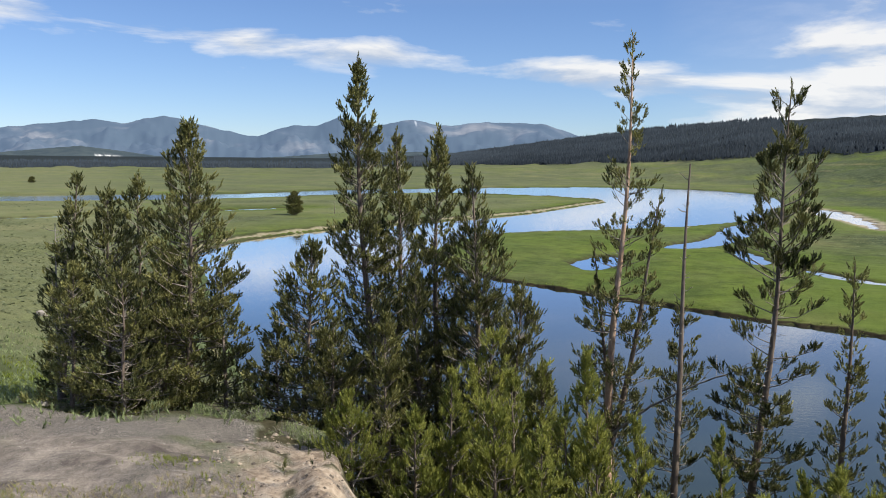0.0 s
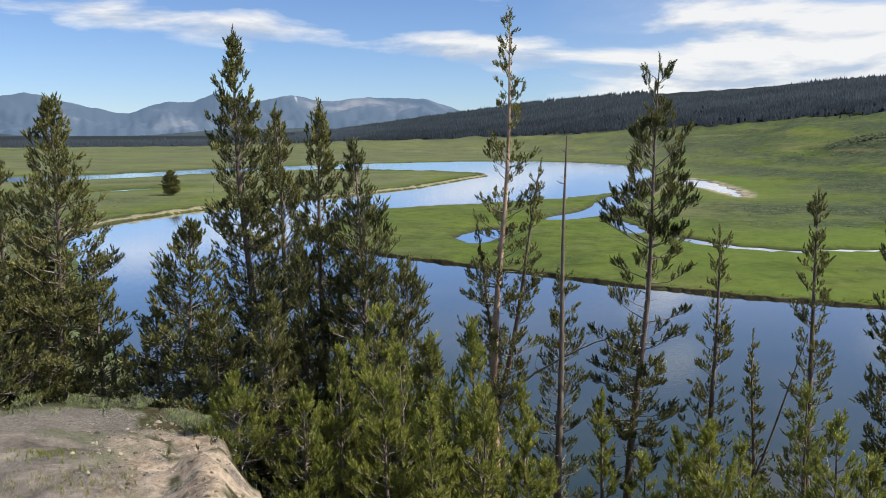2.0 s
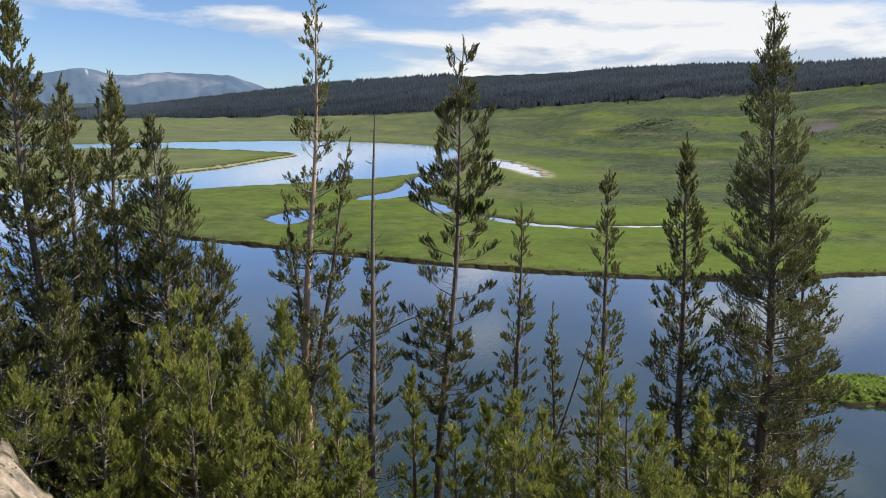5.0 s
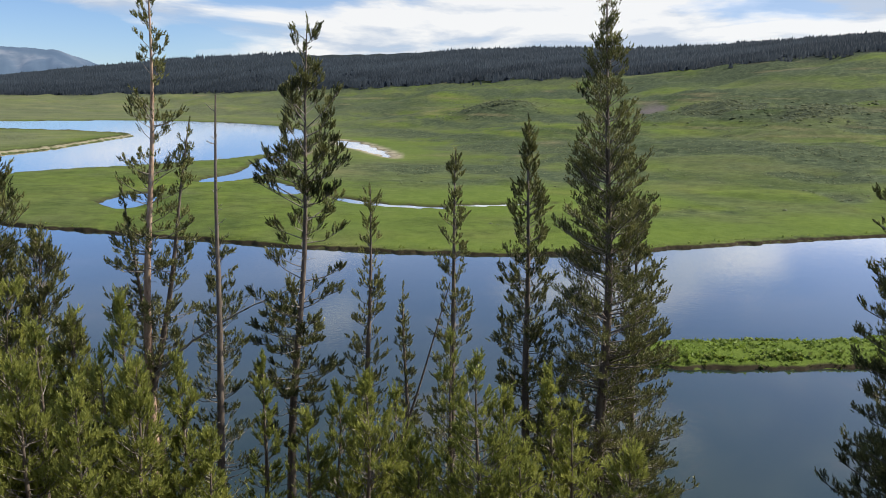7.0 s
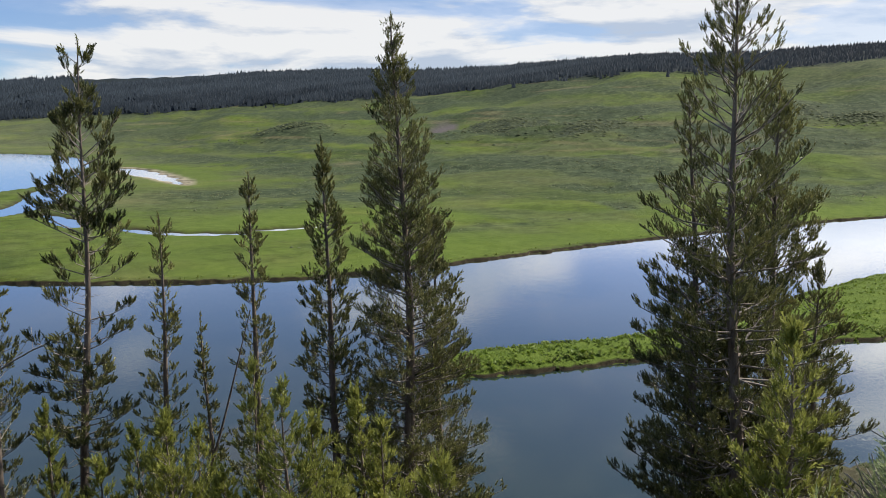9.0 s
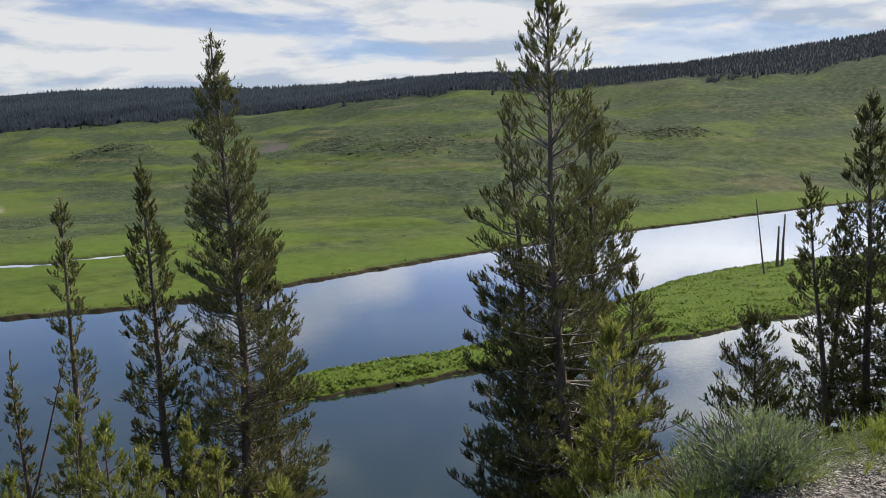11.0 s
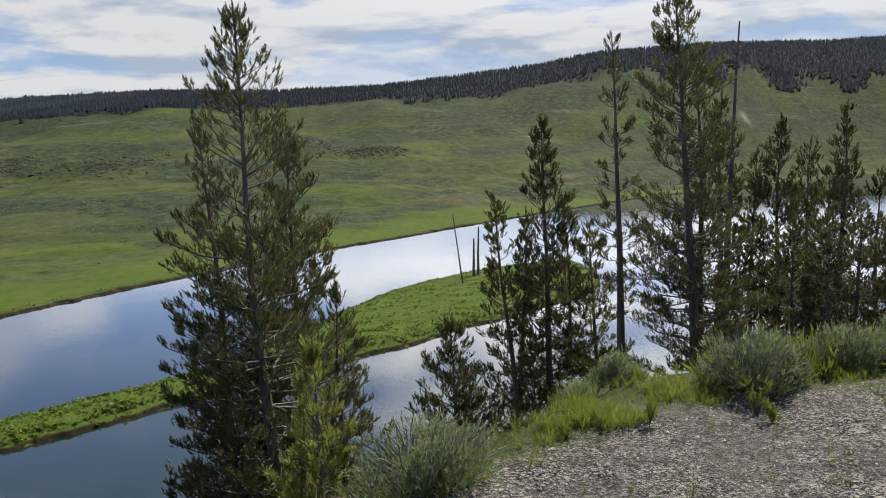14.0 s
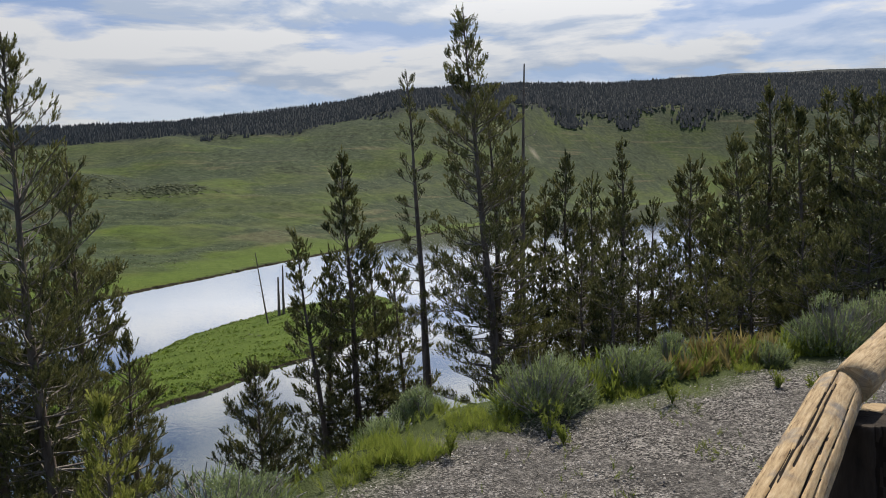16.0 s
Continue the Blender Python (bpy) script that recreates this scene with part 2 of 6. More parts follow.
def water_material():
    w = Mat("river_water", 0.5, 0.0)
    deep = w.noise(0.05, 4, 0.6, (1, 1.6, 1), 0.6)
    w.color(w.ramp(deep, (0.38, (0.009, 0.022, 0.018)), (0.56, (0.018, 0.032, 0.024)), (0.72, (0.055, 0.055, 0.040))))
    rip = w.mix(0.45, w.noise(1.5, 4, 0.6, (1, 1.5, 1)), w.noise(0.16, 3, 0.5))
    bump = w.n("ShaderNodeBump")
    bump.inputs["Strength"].default_value, bump.inputs["Distance"].default_value = 0.20, 0.06
    w.link(rip, bump.inputs["Height"])
    # normals tilted to suit the camera's view: distant water mirrors higher sky
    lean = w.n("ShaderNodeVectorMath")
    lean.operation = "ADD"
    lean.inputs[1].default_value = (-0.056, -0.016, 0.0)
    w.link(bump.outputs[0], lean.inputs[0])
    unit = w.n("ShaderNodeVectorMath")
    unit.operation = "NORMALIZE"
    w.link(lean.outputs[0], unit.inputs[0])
    gloss = w.n("ShaderNodeBsdfGlossy")
    gloss.inputs["Roughness"].default_value = 0.045
    gloss.inputs["Color"].default_value = (1, 1, 1, 1)
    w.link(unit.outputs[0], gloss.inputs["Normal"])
    fres = w.n("ShaderNodeFresnel")
    fres.inputs["IOR"].default_value = 1.333
    fac = w.n("ShaderNodeMath")
    fac.operation, fac.use_clamp = "MULTIPLY", True
    fac.inputs[1].default_value = 2.4
    rise = w.n("ShaderNodeMath")
    rise.operation = "POWER"
    rise.inputs[1].default_value = 1.15
    w.link(fres.outputs[0], rise.inputs[0])
    w.link(rise.outputs[0], fac.inputs[0])
    mixs = w.n("ShaderNodeMixShader")
    out = [n for n in w.nt.nodes if n.type == "OUTPUT_MATERIAL"][0]
    w.link(fac.outputs[0], mixs.inputs[0]), w.link(w.bsdf.outputs[0], mixs.inputs[1]), w.link(gloss.outputs[0], mixs.inputs[2])
    w.link(mixs.outputs[0], out.inputs["Surface"])
    return w.mat


def leaf_material(name, lo, hi, rough=0.55, through_light=0.30):
    m = Mat(name, rough, 0.25)
    c = m.ramp(m.attr("tint"), (0.0, lo), (1.0, hi))
    c = m.mix(0.35, c, m.ramp(m.noise(1.2, 3), (0.3, (0.3, 0.3, 0.3)), (0.7, (0.7, 0.7, 0.7))), "OVERLAY")
    m.color(c)
    tr = m.n("ShaderNodeBsdfTranslucent")
    m.link(c, tr.inputs["Color"])
    mixs = m.n("ShaderNodeMixShader")
    mixs.inputs[0].default_value = through_light
    out = [n for n in m.nt.nodes if n.type == "OUTPUT_MATERIAL"][0]
    m.link(m.bsdf.outputs[0], mixs.inputs[1]), m.link(tr.outputs[0], mixs.inputs[2])
    m.link(mixs.outputs[0], out.inputs["Surface"])
    return m.mat


def bark_material(name, lo, mid, hi):
    m = Mat(name, 0.9, 0.15)
    n = m.noise(9.0, 6, 0.7, (1, 1, 0.22))
    m.color(m.ramp(n, (0.3, lo), (0.5, mid), (0.72, hi)))
    m.bump(n, 0.7, 0.03)
    return m.mat


def foothill_material():
    m = Mat("hazed_wooded_foothill", 0.95, 0.05)
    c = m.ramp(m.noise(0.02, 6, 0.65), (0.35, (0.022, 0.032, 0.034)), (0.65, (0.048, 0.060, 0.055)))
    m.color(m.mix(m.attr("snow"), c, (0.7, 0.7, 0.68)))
    # weak bluish glow imitates the haze in front of the hill
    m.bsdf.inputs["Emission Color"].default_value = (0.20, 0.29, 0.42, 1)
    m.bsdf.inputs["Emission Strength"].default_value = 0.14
    return m.mat


def rock_material():
    m = Mat("hazed_mountain_slope", 0.95, 0.05)
    n = m.noise(0.004, 7, 0.62, (1, 1, 1.2), 0.4)
    s = m.noise(0.0016, 5, 0.6)
    # slope colours are blued to paint in the haze of distance
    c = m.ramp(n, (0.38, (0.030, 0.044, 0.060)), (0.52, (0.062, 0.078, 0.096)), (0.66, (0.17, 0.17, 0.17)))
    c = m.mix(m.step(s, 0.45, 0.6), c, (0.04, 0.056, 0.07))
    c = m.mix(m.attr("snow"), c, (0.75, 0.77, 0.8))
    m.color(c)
    # faint blue emission stands in for haze; the rock itself gives no light
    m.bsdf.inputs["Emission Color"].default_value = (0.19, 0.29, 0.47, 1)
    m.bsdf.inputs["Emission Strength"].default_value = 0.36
    return m.mat


M_GROUND, M_WATER, M_ROCK, M_FOOT = ground_material(), water_material(), rock_material(), foothill_material()
M_NEEDLE = leaf_material("pine_needles", (0.031, 0.043, 0.016), (0.300, 0.292, 0.105), 0.5, 0.22)
M_YOUNG = leaf_material("young_pine_needles", (0.110, 0.138, 0.032), (0.42, 0.43, 0.110), 0.5, 0.45)
# needle colour blued to paint in haze over the far woods
M_FAR = leaf_material("far_wood_needles_hazed", (0.010, 0.016, 0.024), (0.044, 0.060, 0.078), 0.95, 0.1)
M_SCRUB = leaf_material("meadow_scrub", (0.090, 0.110, 0.052), (0.190, 0.210, 0.110), 0.8, 0.45)
M_ISLE = leaf_material("island_leaves", (0.080, 0.130, 0.018), (0.24, 0.32, 0.050), 0.55, 0.45)
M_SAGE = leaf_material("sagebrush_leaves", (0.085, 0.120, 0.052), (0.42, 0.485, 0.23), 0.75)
M_GRASS = leaf_material("grass_blades", (0.085, 0.130, 0.018), (0.33, 0.375, 0.070), 0.6, 0.5)
M_DRY = leaf_material("dry_grass_blades", (0.20, 0.17, 0.075), (0.52, 0.46, 0.25), 0.7, 0.3)
M_RUST = leaf_material("rusty_dry_weeds", (0.17, 0.130, 0.045), (0.40, 0.32, 0.12), 0.7, 0.3)
M_BARK = bark_material("pine_bark", (0.07, 0.056, 0.047), (0.16, 0.128, 0.104), (0.28, 0.235, 0.195))
M_RED = bark_material("reddish_pine_bark", (0.20, 0.130, 0.092), (0.45, 0.31, 0.225), (0.64, 0.51, 0.40))
M_DEAD = bark_material("weathered_dead_wood", (0.11, 0.10, 0.09), (0.27, 0.25, 0.225), (0.48, 0.45, 0.41))
M_LIMB = bark_material("pine_limb_bark", (0.10, 0.088, 0.075), (0.22, 0.195, 0.17), (0.38, 0.34, 0.30))

# ---- lie of the land ----
AZ = np.array([-180, -60, -30, -20, -12, -8, -5, -4, 10, 40, 55, 66, 78, 90, 105, 125, 180])
RAD = np.array([0, 3, 8, 14, 21, 30, 40, 60, 100, 180, 280, 340])
# bluff heights by compass bearing (rows) and distance from the overlook (columns)
BLUFF = {
    -180: "17.4 17.4 17.4 17.4 17.4 17.4 17.5 18 19 21 23 24",
    -60: "17.4 16.9 15.4 14.2 13.6 12.6 11.6 10 8 4 1 -3",
    -30: "17.4 16.7 14.7 13.6 13.0 11.4 9.6 8.2 6.4 3 0.8 -3",
    -20: "17.4 16.6 14.6 13.4 12.8 10.5 8.5 6.3 4 1.2 0.6 -3",
    -12: "17.4 16.5 14.4 13.3 12.3 8.5 4 0.4 -2.5 -3 -3 -3",
    -8: "17.4 16.4 14.6 13.7 12.0 7 2.5 -1 -3 -3 -3 -3",
    -5: "17.4 16.2 14.3 13.0 10.0 5.0 0.5 -2.5 -3 -3 -3 -3",
    -4: "17.4 16.1 13.9 12.3 8.8 4.0 -0.2 -2.5 -3 -3 -3 -3",
    10: "17.4 15.8 13.0 10.0 6.5 2.0 -1.5 -3 -3 -3 -3 -3",
    40: "17.4 15.9 13.1 10.1 6.7 2.1 -1.5 -3 -3 -3 -3 -3",
    55: "17.4 16.3 13.6 10.6 7.0 2.2 -1.5 -2.5 -3 -3 -3 -3",
    66: "17.4 17.1 14.9 12.3 9.0 5.0 1.0 -2 -3 -3 -3 -3",
    78: "17.4 17.4 15.7 13.1 10.3 6.9 3.0 -2 -3 -3 -3 -3",
    90: "17.4 17.4 16.6 14.6 12.6 10.0 6.5 -1 -3 -3 -3 -3",
    105: "17.4 17.4 17.1 15.9 14.5 13.0 10.6 4 -2.5 -3 -3 -3",
    125: "17.4 17.4 17.4 17.2 16.8 16.2 15.2 12 4 -3 -3 -3",
    180: "17.4 17.4 17.4 17.4 17.4 17.4 17.5 18 19 21 23 24",
}
BLUFF = np.array([[float(v) for v in BLUFF[a].split()] for a in AZ])

# edge of the far woods: bearing, distance, height angle of the wood's foot, and of the wooded crest
WOOD_AZ = np.array([-180, -60, -28, -7, 0, 7, 14, 20, 28, 33, 38, 44, 49, 53, 58, 66, 72, 79, 83, 87, 94, 98, 101, 105, 110, 120, 180])
WOOD_R = np.array([1900, 1900, 1900, 1900, 1750, 1550, 1350, 1150, 980, 900, 840, 780, 740, 710, 680, 660, 660, 680, 690, 700, 820, 950, 1020, 1100, 1150, 1200, 1900])
WOOD_EL = np.array([-0.5, -0.5, -0.54, -0.46, -0.17, -0.06, 0.17, 0.52, 0.97, 1.41, 1.7, 2.0, 2.5, 3.1, 3.5, 3.4, 3.95, 3.96, 4.5, 5.45, 5.7, 5.1, 4.5, 4.9, 4.2, 3.9, 2])
CREST_EL = np.array([0.3, 0.3, 0.35, 0.4, 0.75, 1.75, 2.55, 3.05, 3.45, 3.85, 4.0, 3.95, 4.2, 4.5, 4.85, 4.92, 5.15, 5.9, 6.3, 6.95, 7.1, 6.9, 6.8, 6.85, 6.9, 6.4, 4])
FLAT_R = np.array([900, 900, 1000, 1000, 950, 850, 760, 640, 430, 330, 260, 210, 180, 165, 160, 170, 190, 230, 280, 360, 470, 600, 700, 800, 880, 900, 900])


def spline(points, per=6):
    """A closed smooth outline through a few points."""
    p = np.array(points, float)
    a, b, c, d = np.roll(p, 1, 0), p, np.roll(p, -1, 0), np.roll(p, -2, 0)
    t = np.linspace(0, 1, per, endpoint=False)[None, :, None]
    a, b, c, d = (v[:, None] for v in (a, b, c, d))
    q = 0.5 * (2 * b + (c - a) * t + (2 * a - 5 * b + 4 * c - d) * t**2 + (3 * b - a - 3 * c + d) * t**3)
    return q.reshape(-1, 2)


RIVER = spline([(0, 15), (-10, 30), (-17, 46), (-24, 60), (-31, 78), (-38, 100), (-45, 130), (-49, 160), (-49, 190), (-39, 217), (-27, 238), (0, 271), (19, 295), (36, 321), (48, 346),
                (67, 387), (84, 430), (62, 476), (29, 500), (-15, 519), (-61, 485), (-104, 421), (-153, 385), (-195, 365), (-320, 325), (-360, 390), (-231, 433),
                (-183, 462), (-118, 482), (-70, 560), (-18, 604), (38, 645), (143, 690), (185, 650), (206, 600), (199, 503), (145, 366), (112, 372),
                (62, 322), (5, 255), (-17, 190), (-8, 100), (2, 40)], 5)
RIVER_EAST = spline([(145, 366), (120, 312), (103, 283), (77, 256), (61, 246), (40, 235), (26, 229), (13, 219), (3, 196), (-2, 172), (1, 150), (10, 134), (25, 117), (37, 103), (48, 93),
                     (58, 86), (68, 81.5), (82, 79), (97, 77), (122, 73), (165, 63), (193, 54), (226, 45), (295, 22), (371, -6), (480, -62), (633, -147), (823, -262), (880, -330),
                     (600, -190), (330, -98), (200, -66), (120, -46), (70, -32), (35, -15), (5, 15), (0, 40), (-10, 100), (-20, 190), (0, 260), (60, 330), (100, 400), (130, 430)], 5)
ISLAND = spline([(41, 45), (49, 46.5), (56, 43), (64, 39.5), (80, 36.5), (96, 36), (110, 34.5), (125, 30), (136, 24), (146, 12), (120, 6), (96, 15), (90, 18.5), (81, 22), (74, 26), (66, 30.5), (57, 35), (51, 38), (45, 41.5)], 4)
INLET = spline([(106, 288), (98, 271), (87, 254), (67, 212), (54, 197), (51, 187), (63, 193), (80, 219), (100, 262), (112, 286)], 4)
POND = spline([(25, 159), (30, 168), (35, 172), (36, 164), (31, 152), (26, 147)], 4)
PUDDLES = [spline(p, 4) for p in (
    [(66, 189), (67, 174), (63, 158), (60, 161), (62, 175)],
    [(67, 152), (71, 139), (79, 129), (78, 126), (69, 132), (65, 143)],
    [(82, 130.5), (94, 128.5), (103, 126), (94, 125.5), (83, 127)],
    [(-150, 246), (-130, 262), (-118, 288), (-126, 288), (-142, 264), (-165, 250)],
    [(-88, 312), (-76, 334), (-60, 340), (-76, 318)])]
SANDBAR = spline([(128, 244), (139, 257), (150, 286), (168, 347), (166, 376), (146, 330), (140, 300)], 4)


def signed(p, poly):
    """Distance to an outline, minus inside."""
    a, b = poly, np.roll(poly, -1, 0)
    best, inside = np.full(len(p), 1e9), np.zeros(len(p), bool)
    for (ax, ay), (bx, by) in zip(a, b):
        ex, ey = bx - ax, by - ay
        k = np.clip(((p[:, 0] - ax) * ex + (p[:, 1] - ay) * ey) / (ex * ex + ey * ey + 1e-9), 0, 1)
        best = np.minimum(best, (p[:, 0] - ax - k * ex) ** 2 + (p[:, 1] - ay - k * ey) ** 2)
        if ay != by:
            inside ^= ((ay > p[:, 1]) != (by > p[:, 1])) & (p[:, 0] < ex * (p[:, 1] - ay) / (by - ay) + ax)
    return np.where(inside, -1, 1) * np.sqrt(best)


def smooth(v, lo, hi):
    s = np.clip((v - lo) / (hi - lo), 0, 1)
    return s * s * (3 - 2 * s)


def waves(x, y, length, seed, octaves=4):
    """Gentle irregular undulation, about -1 to 1."""
    rng, out, amp = np.random.RandomState(seed), 0, 1.0
    for _ in range(octaves):
        for _ in range(4):
            a, ph = rng.uniform(0, 2 * np.pi, 2)
            k = 2 * np.pi / (length * rng.uniform(0.7, 1.4))
            out = out + amp * 0.25 * np.sin(k * (x * np.cos(a) + y * np.sin(a)) + ph + 1.3 * np.sin(k * 0.6 * (y * np.cos(a) - x * np.sin(a)) + ph * 2))
        length, amp = length * 0.47, amp * 0.5
    return out


def bluff_height(x, y):
    az, r = np.degrees(np.arctan2(x, y)), np.hypot(x, y)
    i = np.clip(np.searchsorted(AZ, az) - 1, 0, len(AZ) - 2)
    u = smooth(az, AZ[i], AZ[i + 1])
    j = np.clip(np.searchsorted(RAD, r) - 1, 0, len(RAD) - 2)
    v = np.clip((r - RAD[j]) / (RAD[j + 1] - RAD[j]), 0, 1)
    low = BLUFF[i, j] * (1 - u) + BLUFF[i + 1, j] * u
    high = BLUFF[i, j + 1] * (1 - u) + BLUFF[i + 1, j + 1] * u
    z = low * (1 - v) + high * v
    return z + (waves(x, y, 9, 3) * 0.32 * smooth(r, 7, 16) + waves(x, y, 1.3, 5, 3) * 0.03) * (z > -2.5)


def sage_patches(x, y):
    """Where grey sagebrush covers the meadow: uneven patches and belts."""
    p = waves(x, y, 120, 51, 4) + 0.5 * waves(x * 0.6 + y * 0.6, y * 1.3 - x * 1.3, 30, 52, 4)
    return smooth(p, -0.42, 0.05)


# low brushy mounds on the hillside: bearing, distance, half width in degrees and metres, height
MOUNDS = [(49.5, 450, 2.4, 26, 4.0), (55.2, 400, 2.2, 24, 3.6), (67.4, 452, 2.8, 20, 4.0), (72, 425, 1.8, 14, 2.5), (35, 572, 2.4, 26, 4.0)]


def land(x, y):
    """Height of the ground and its cover."""
    x, y = np.asarray(x, float).ravel(), np.asarray(y, float).ravel()
    az, r = np.degrees(np.arctan2(x, y)), np.hypot(x, y)
    edge, flat = np.interp(az, WOOD_AZ, WOOD_R), np.interp(az, WOOD_AZ, FLAT_R)
    z_edge = 19 + edge * np.tan(np.radians(np.interp(az, WOOD_AZ, WOOD_EL)))
    crest = edge * 1.45
    z_crest = 19 + crest * np.tan(np.radians(np.interp(az, WOOD_AZ, CREST_EL))) - 6.5
    s = np.clip((r - flat) / (edge - flat), 0, 1)
    z = 0.75 + (z_edge - 0.75) * (0.25 * s + 0.75 * s**1.8)
    z += s * (1 - 0.6 * s) * (waves(x, y, 170, 11) * 9.5 + waves(x, y, 60, 12) * 4.2 + waves(x, y, 24, 14) * 0.7)
    k = np.clip((r - edge) / (crest - edge), 0, 1)
    z = np.where(r > edge, z_edge + (z_crest - z_edge) * k ** 0.9, z)
    z = np.where(r > crest, z_crest - (r - crest) * 0.05, z)
    z += waves(x, y, 26, 13) * 0.18
    for a0, r0, da, dr, up in MOUNDS:
        z += up * np.exp(-((az - a0) / da) ** 2 - ((r - r0) / dr) ** 2)
    sd = np.full(len(x), 999.0)
    near = r < 1000
    p = np.stack([x[near], y[near]], -1)
    wet = np.minimum(signed(p, RIVER), signed(p, RIVER_EAST))
    wet = np.maximum(wet, -signed(p, ISLAND))
    wet = np.minimum(wet, signed(p, SANDBAR) + 2.6 + 3.6 * waves(p[:, 0], p[:, 1], 9, 24, 3))
    for pool in (INLET, POND, *PUDDLES):
        wet = np.minimum(wet, signed(p, pool) + (0.1 + 0.9 * waves(p[:, 0], p[:, 1], 6.5, 25, 3) if len(pool) < 26 and pool[0, 0] > 0 else 0.0))
    wet = wet + waves(p[:, 0], p[:, 1], 7, 21, 3) * 0.35
    sd[near] = wet
    isle = np.full(len(x), 99.0)
    isle[near] = signed(p, ISLAND)
    bar = np.full(len(x), 99.0)
    bar[near] = signed(p, SANDBAR)
    bank = np.where(sd > 0, smooth(sd, 0, 1.2) * 0.62 + smooth(sd, 1.2, 12) * 0.38, -0.15 - 1.3 * smooth(-sd, 0, 5))
    z = np.where(sd > 14, z, np.where(sd > 0, bank * z, bank))
    z = np.where((isle < 0), z + 0.3 * smooth(-isle, 0, 3), z)
    hill = bluff_height(x, y)
    on_bluff = hill > z
    z = np.maximum(z, hill)
    cover = {
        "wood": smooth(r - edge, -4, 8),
        "sage": sage_patches(x, y) * smooth(sd + 8 * waves(x, y, 40, 53, 3), np.interp(az, [20, 60, 80], [22, 22, 9]), np.interp(az, [20, 60, 80], [40, 40, 18])),
        "lush": np.where(isle < 0.5, 1.0, 0.75 * smooth(-sd + 10 * waves(x, y, 45, 64, 3), -24, -10) * smooth(az, 18, 32) * ~on_bluff),
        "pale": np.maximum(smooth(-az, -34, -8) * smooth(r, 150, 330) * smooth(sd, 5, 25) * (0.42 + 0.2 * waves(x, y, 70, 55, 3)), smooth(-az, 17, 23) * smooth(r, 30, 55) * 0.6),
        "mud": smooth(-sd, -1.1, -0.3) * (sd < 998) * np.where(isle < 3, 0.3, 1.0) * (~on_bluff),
        "sand": np.maximum(smooth(-bar, -2, 1.5) * 0.85, 0),
    }
    a2 = np.where(az < -100, az + 360, az)
    a2 = np.where(np.abs(a2 - 20) < 34, a2 + 7 * waves(x, y, 1.8, 39, 3) * smooth(r, 1.5, 4), a2)
    rim = np.interp(a2, [-60, -30, -22, -14, -8, -3, 10, 50, 62, 70, 78, 82, 86, 90, 95, 100, 104, 108, 114, 125, 150, 300], [23, 25, 24, 21.5, 17.5, 8, 2, 1.6, 2.4, 2.9, 3.6, 4.05, 4.55, 4.9, 5.45, 5.95, 6.5, 6.95, 7.9, 8.8, 9.5, 30])
    verge = np.interp(a2, [50, 60, 70, 78, 86, 92, 104, 125], [1.1, 1.1, 1.5, 1.6, 1.8, 2.3, 2.3, 2.0])
    level = np.maximum(smooth(rim + verge - r, 0, 1.3) * smooth(az, 50, 74) * smooth(-az, -160, -140), smooth(3.4 - r, 0, 1.9))
    z = z * (1 - level) + (17.4 + 0.03 * waves(x, y, 0.9, 37)) * level
    rim = rim + waves(x, y, 2.2, 31, 3) * 0.22
    gravel = smooth(rim - r + 0.32 * smooth(az, 60, 70) * smooth(-az, -112, -100), -0.15, 0.5)
    rough = gravel * smooth(-az, -3, 2) * smooth(r, 7, 10) * smooth(-r, -27, -25)
    z = z + rough * (0.018 * waves(x, y, 0.5, 40, 3) + 0.03 * waves(x, y, 3.4, 41, 3))
    lip = gravel * smooth(az, -15, -12) * smooth(-az, 0, 3) * smooth(r, 9, 11) * smooth(-r, -19.5, -17)
    z = z + lip * 0.11 * waves(x, y, 1.3, 43, 3)
    bare = waves(x, y, 4.5, 33) * 0.5 + 0.5
    cover["gravel"] = gravel * np.where(az < 3, 1 - 0.55 * smooth(bare, 0.55, 0.85), 1.0) * (z > 10)
    cover["dirt"] = (0.12 + 0.88 * smooth(-az + 7 * waves(x, y, 3.6, 44, 3) - np.clip(r - 15, 0, 9) * 1.6, 11, 19)) * gravel * smooth(-az, 0, 4) * smooth(r + 1.5 * waves(x, y, 2.5, 38), 4.5, 9) * (z > 10) * (1 - 0.75 * smooth(r + 1.3 * waves(x, y, 3.0, 36), 17.0, 20.5))
    cover["clay"] = gravel * smooth(az + waves(x, y, 2.5, 34) * 2.5, -15, -11.5) * smooth(-az, 0, 3) * smooth(r, 9, 11) * smooth(-r, -19.5, -16.5) * smooth(waves(x, y, 1.4, 35), -0.75, -0.2)

    def blot(a0, r0, da, dr, seed):
        q = ((az - a0) / da) ** 2 + ((r - r0) / dr) ** 2
        return smooth(-q - 0.5 * waves(x, y, 16, seed), -1.1, -0.5)

    # the last term darkens the eastern hillside in colour, for its weaker light
    cover["mound_and_dim"] = np.maximum.reduce([blot(49.5, 450, 3.0, 34, 55), blot(55.2, 400, 2.7, 30, 56), blot(67.4, 452, 3.4, 24, 57), blot(72, 425, 2.2, 16, 58), blot(35, 572, 2.6, 26, 59), blot(80, 520, 2.2, 12, 60), 0.46 * smooth(az, 44, 66) * smooth(r, 190, 330) * smooth(waves(x, y, 90, 63, 4), -0.6, 0.3)]) * 0.9
    cover["scree"] = blot(45.2, 505, 1.1, 32, 61)
    cover["sand"] = np.maximum(cover["sand"], 0.6 * blot(96.3, 762, 0.5, 12, 62))
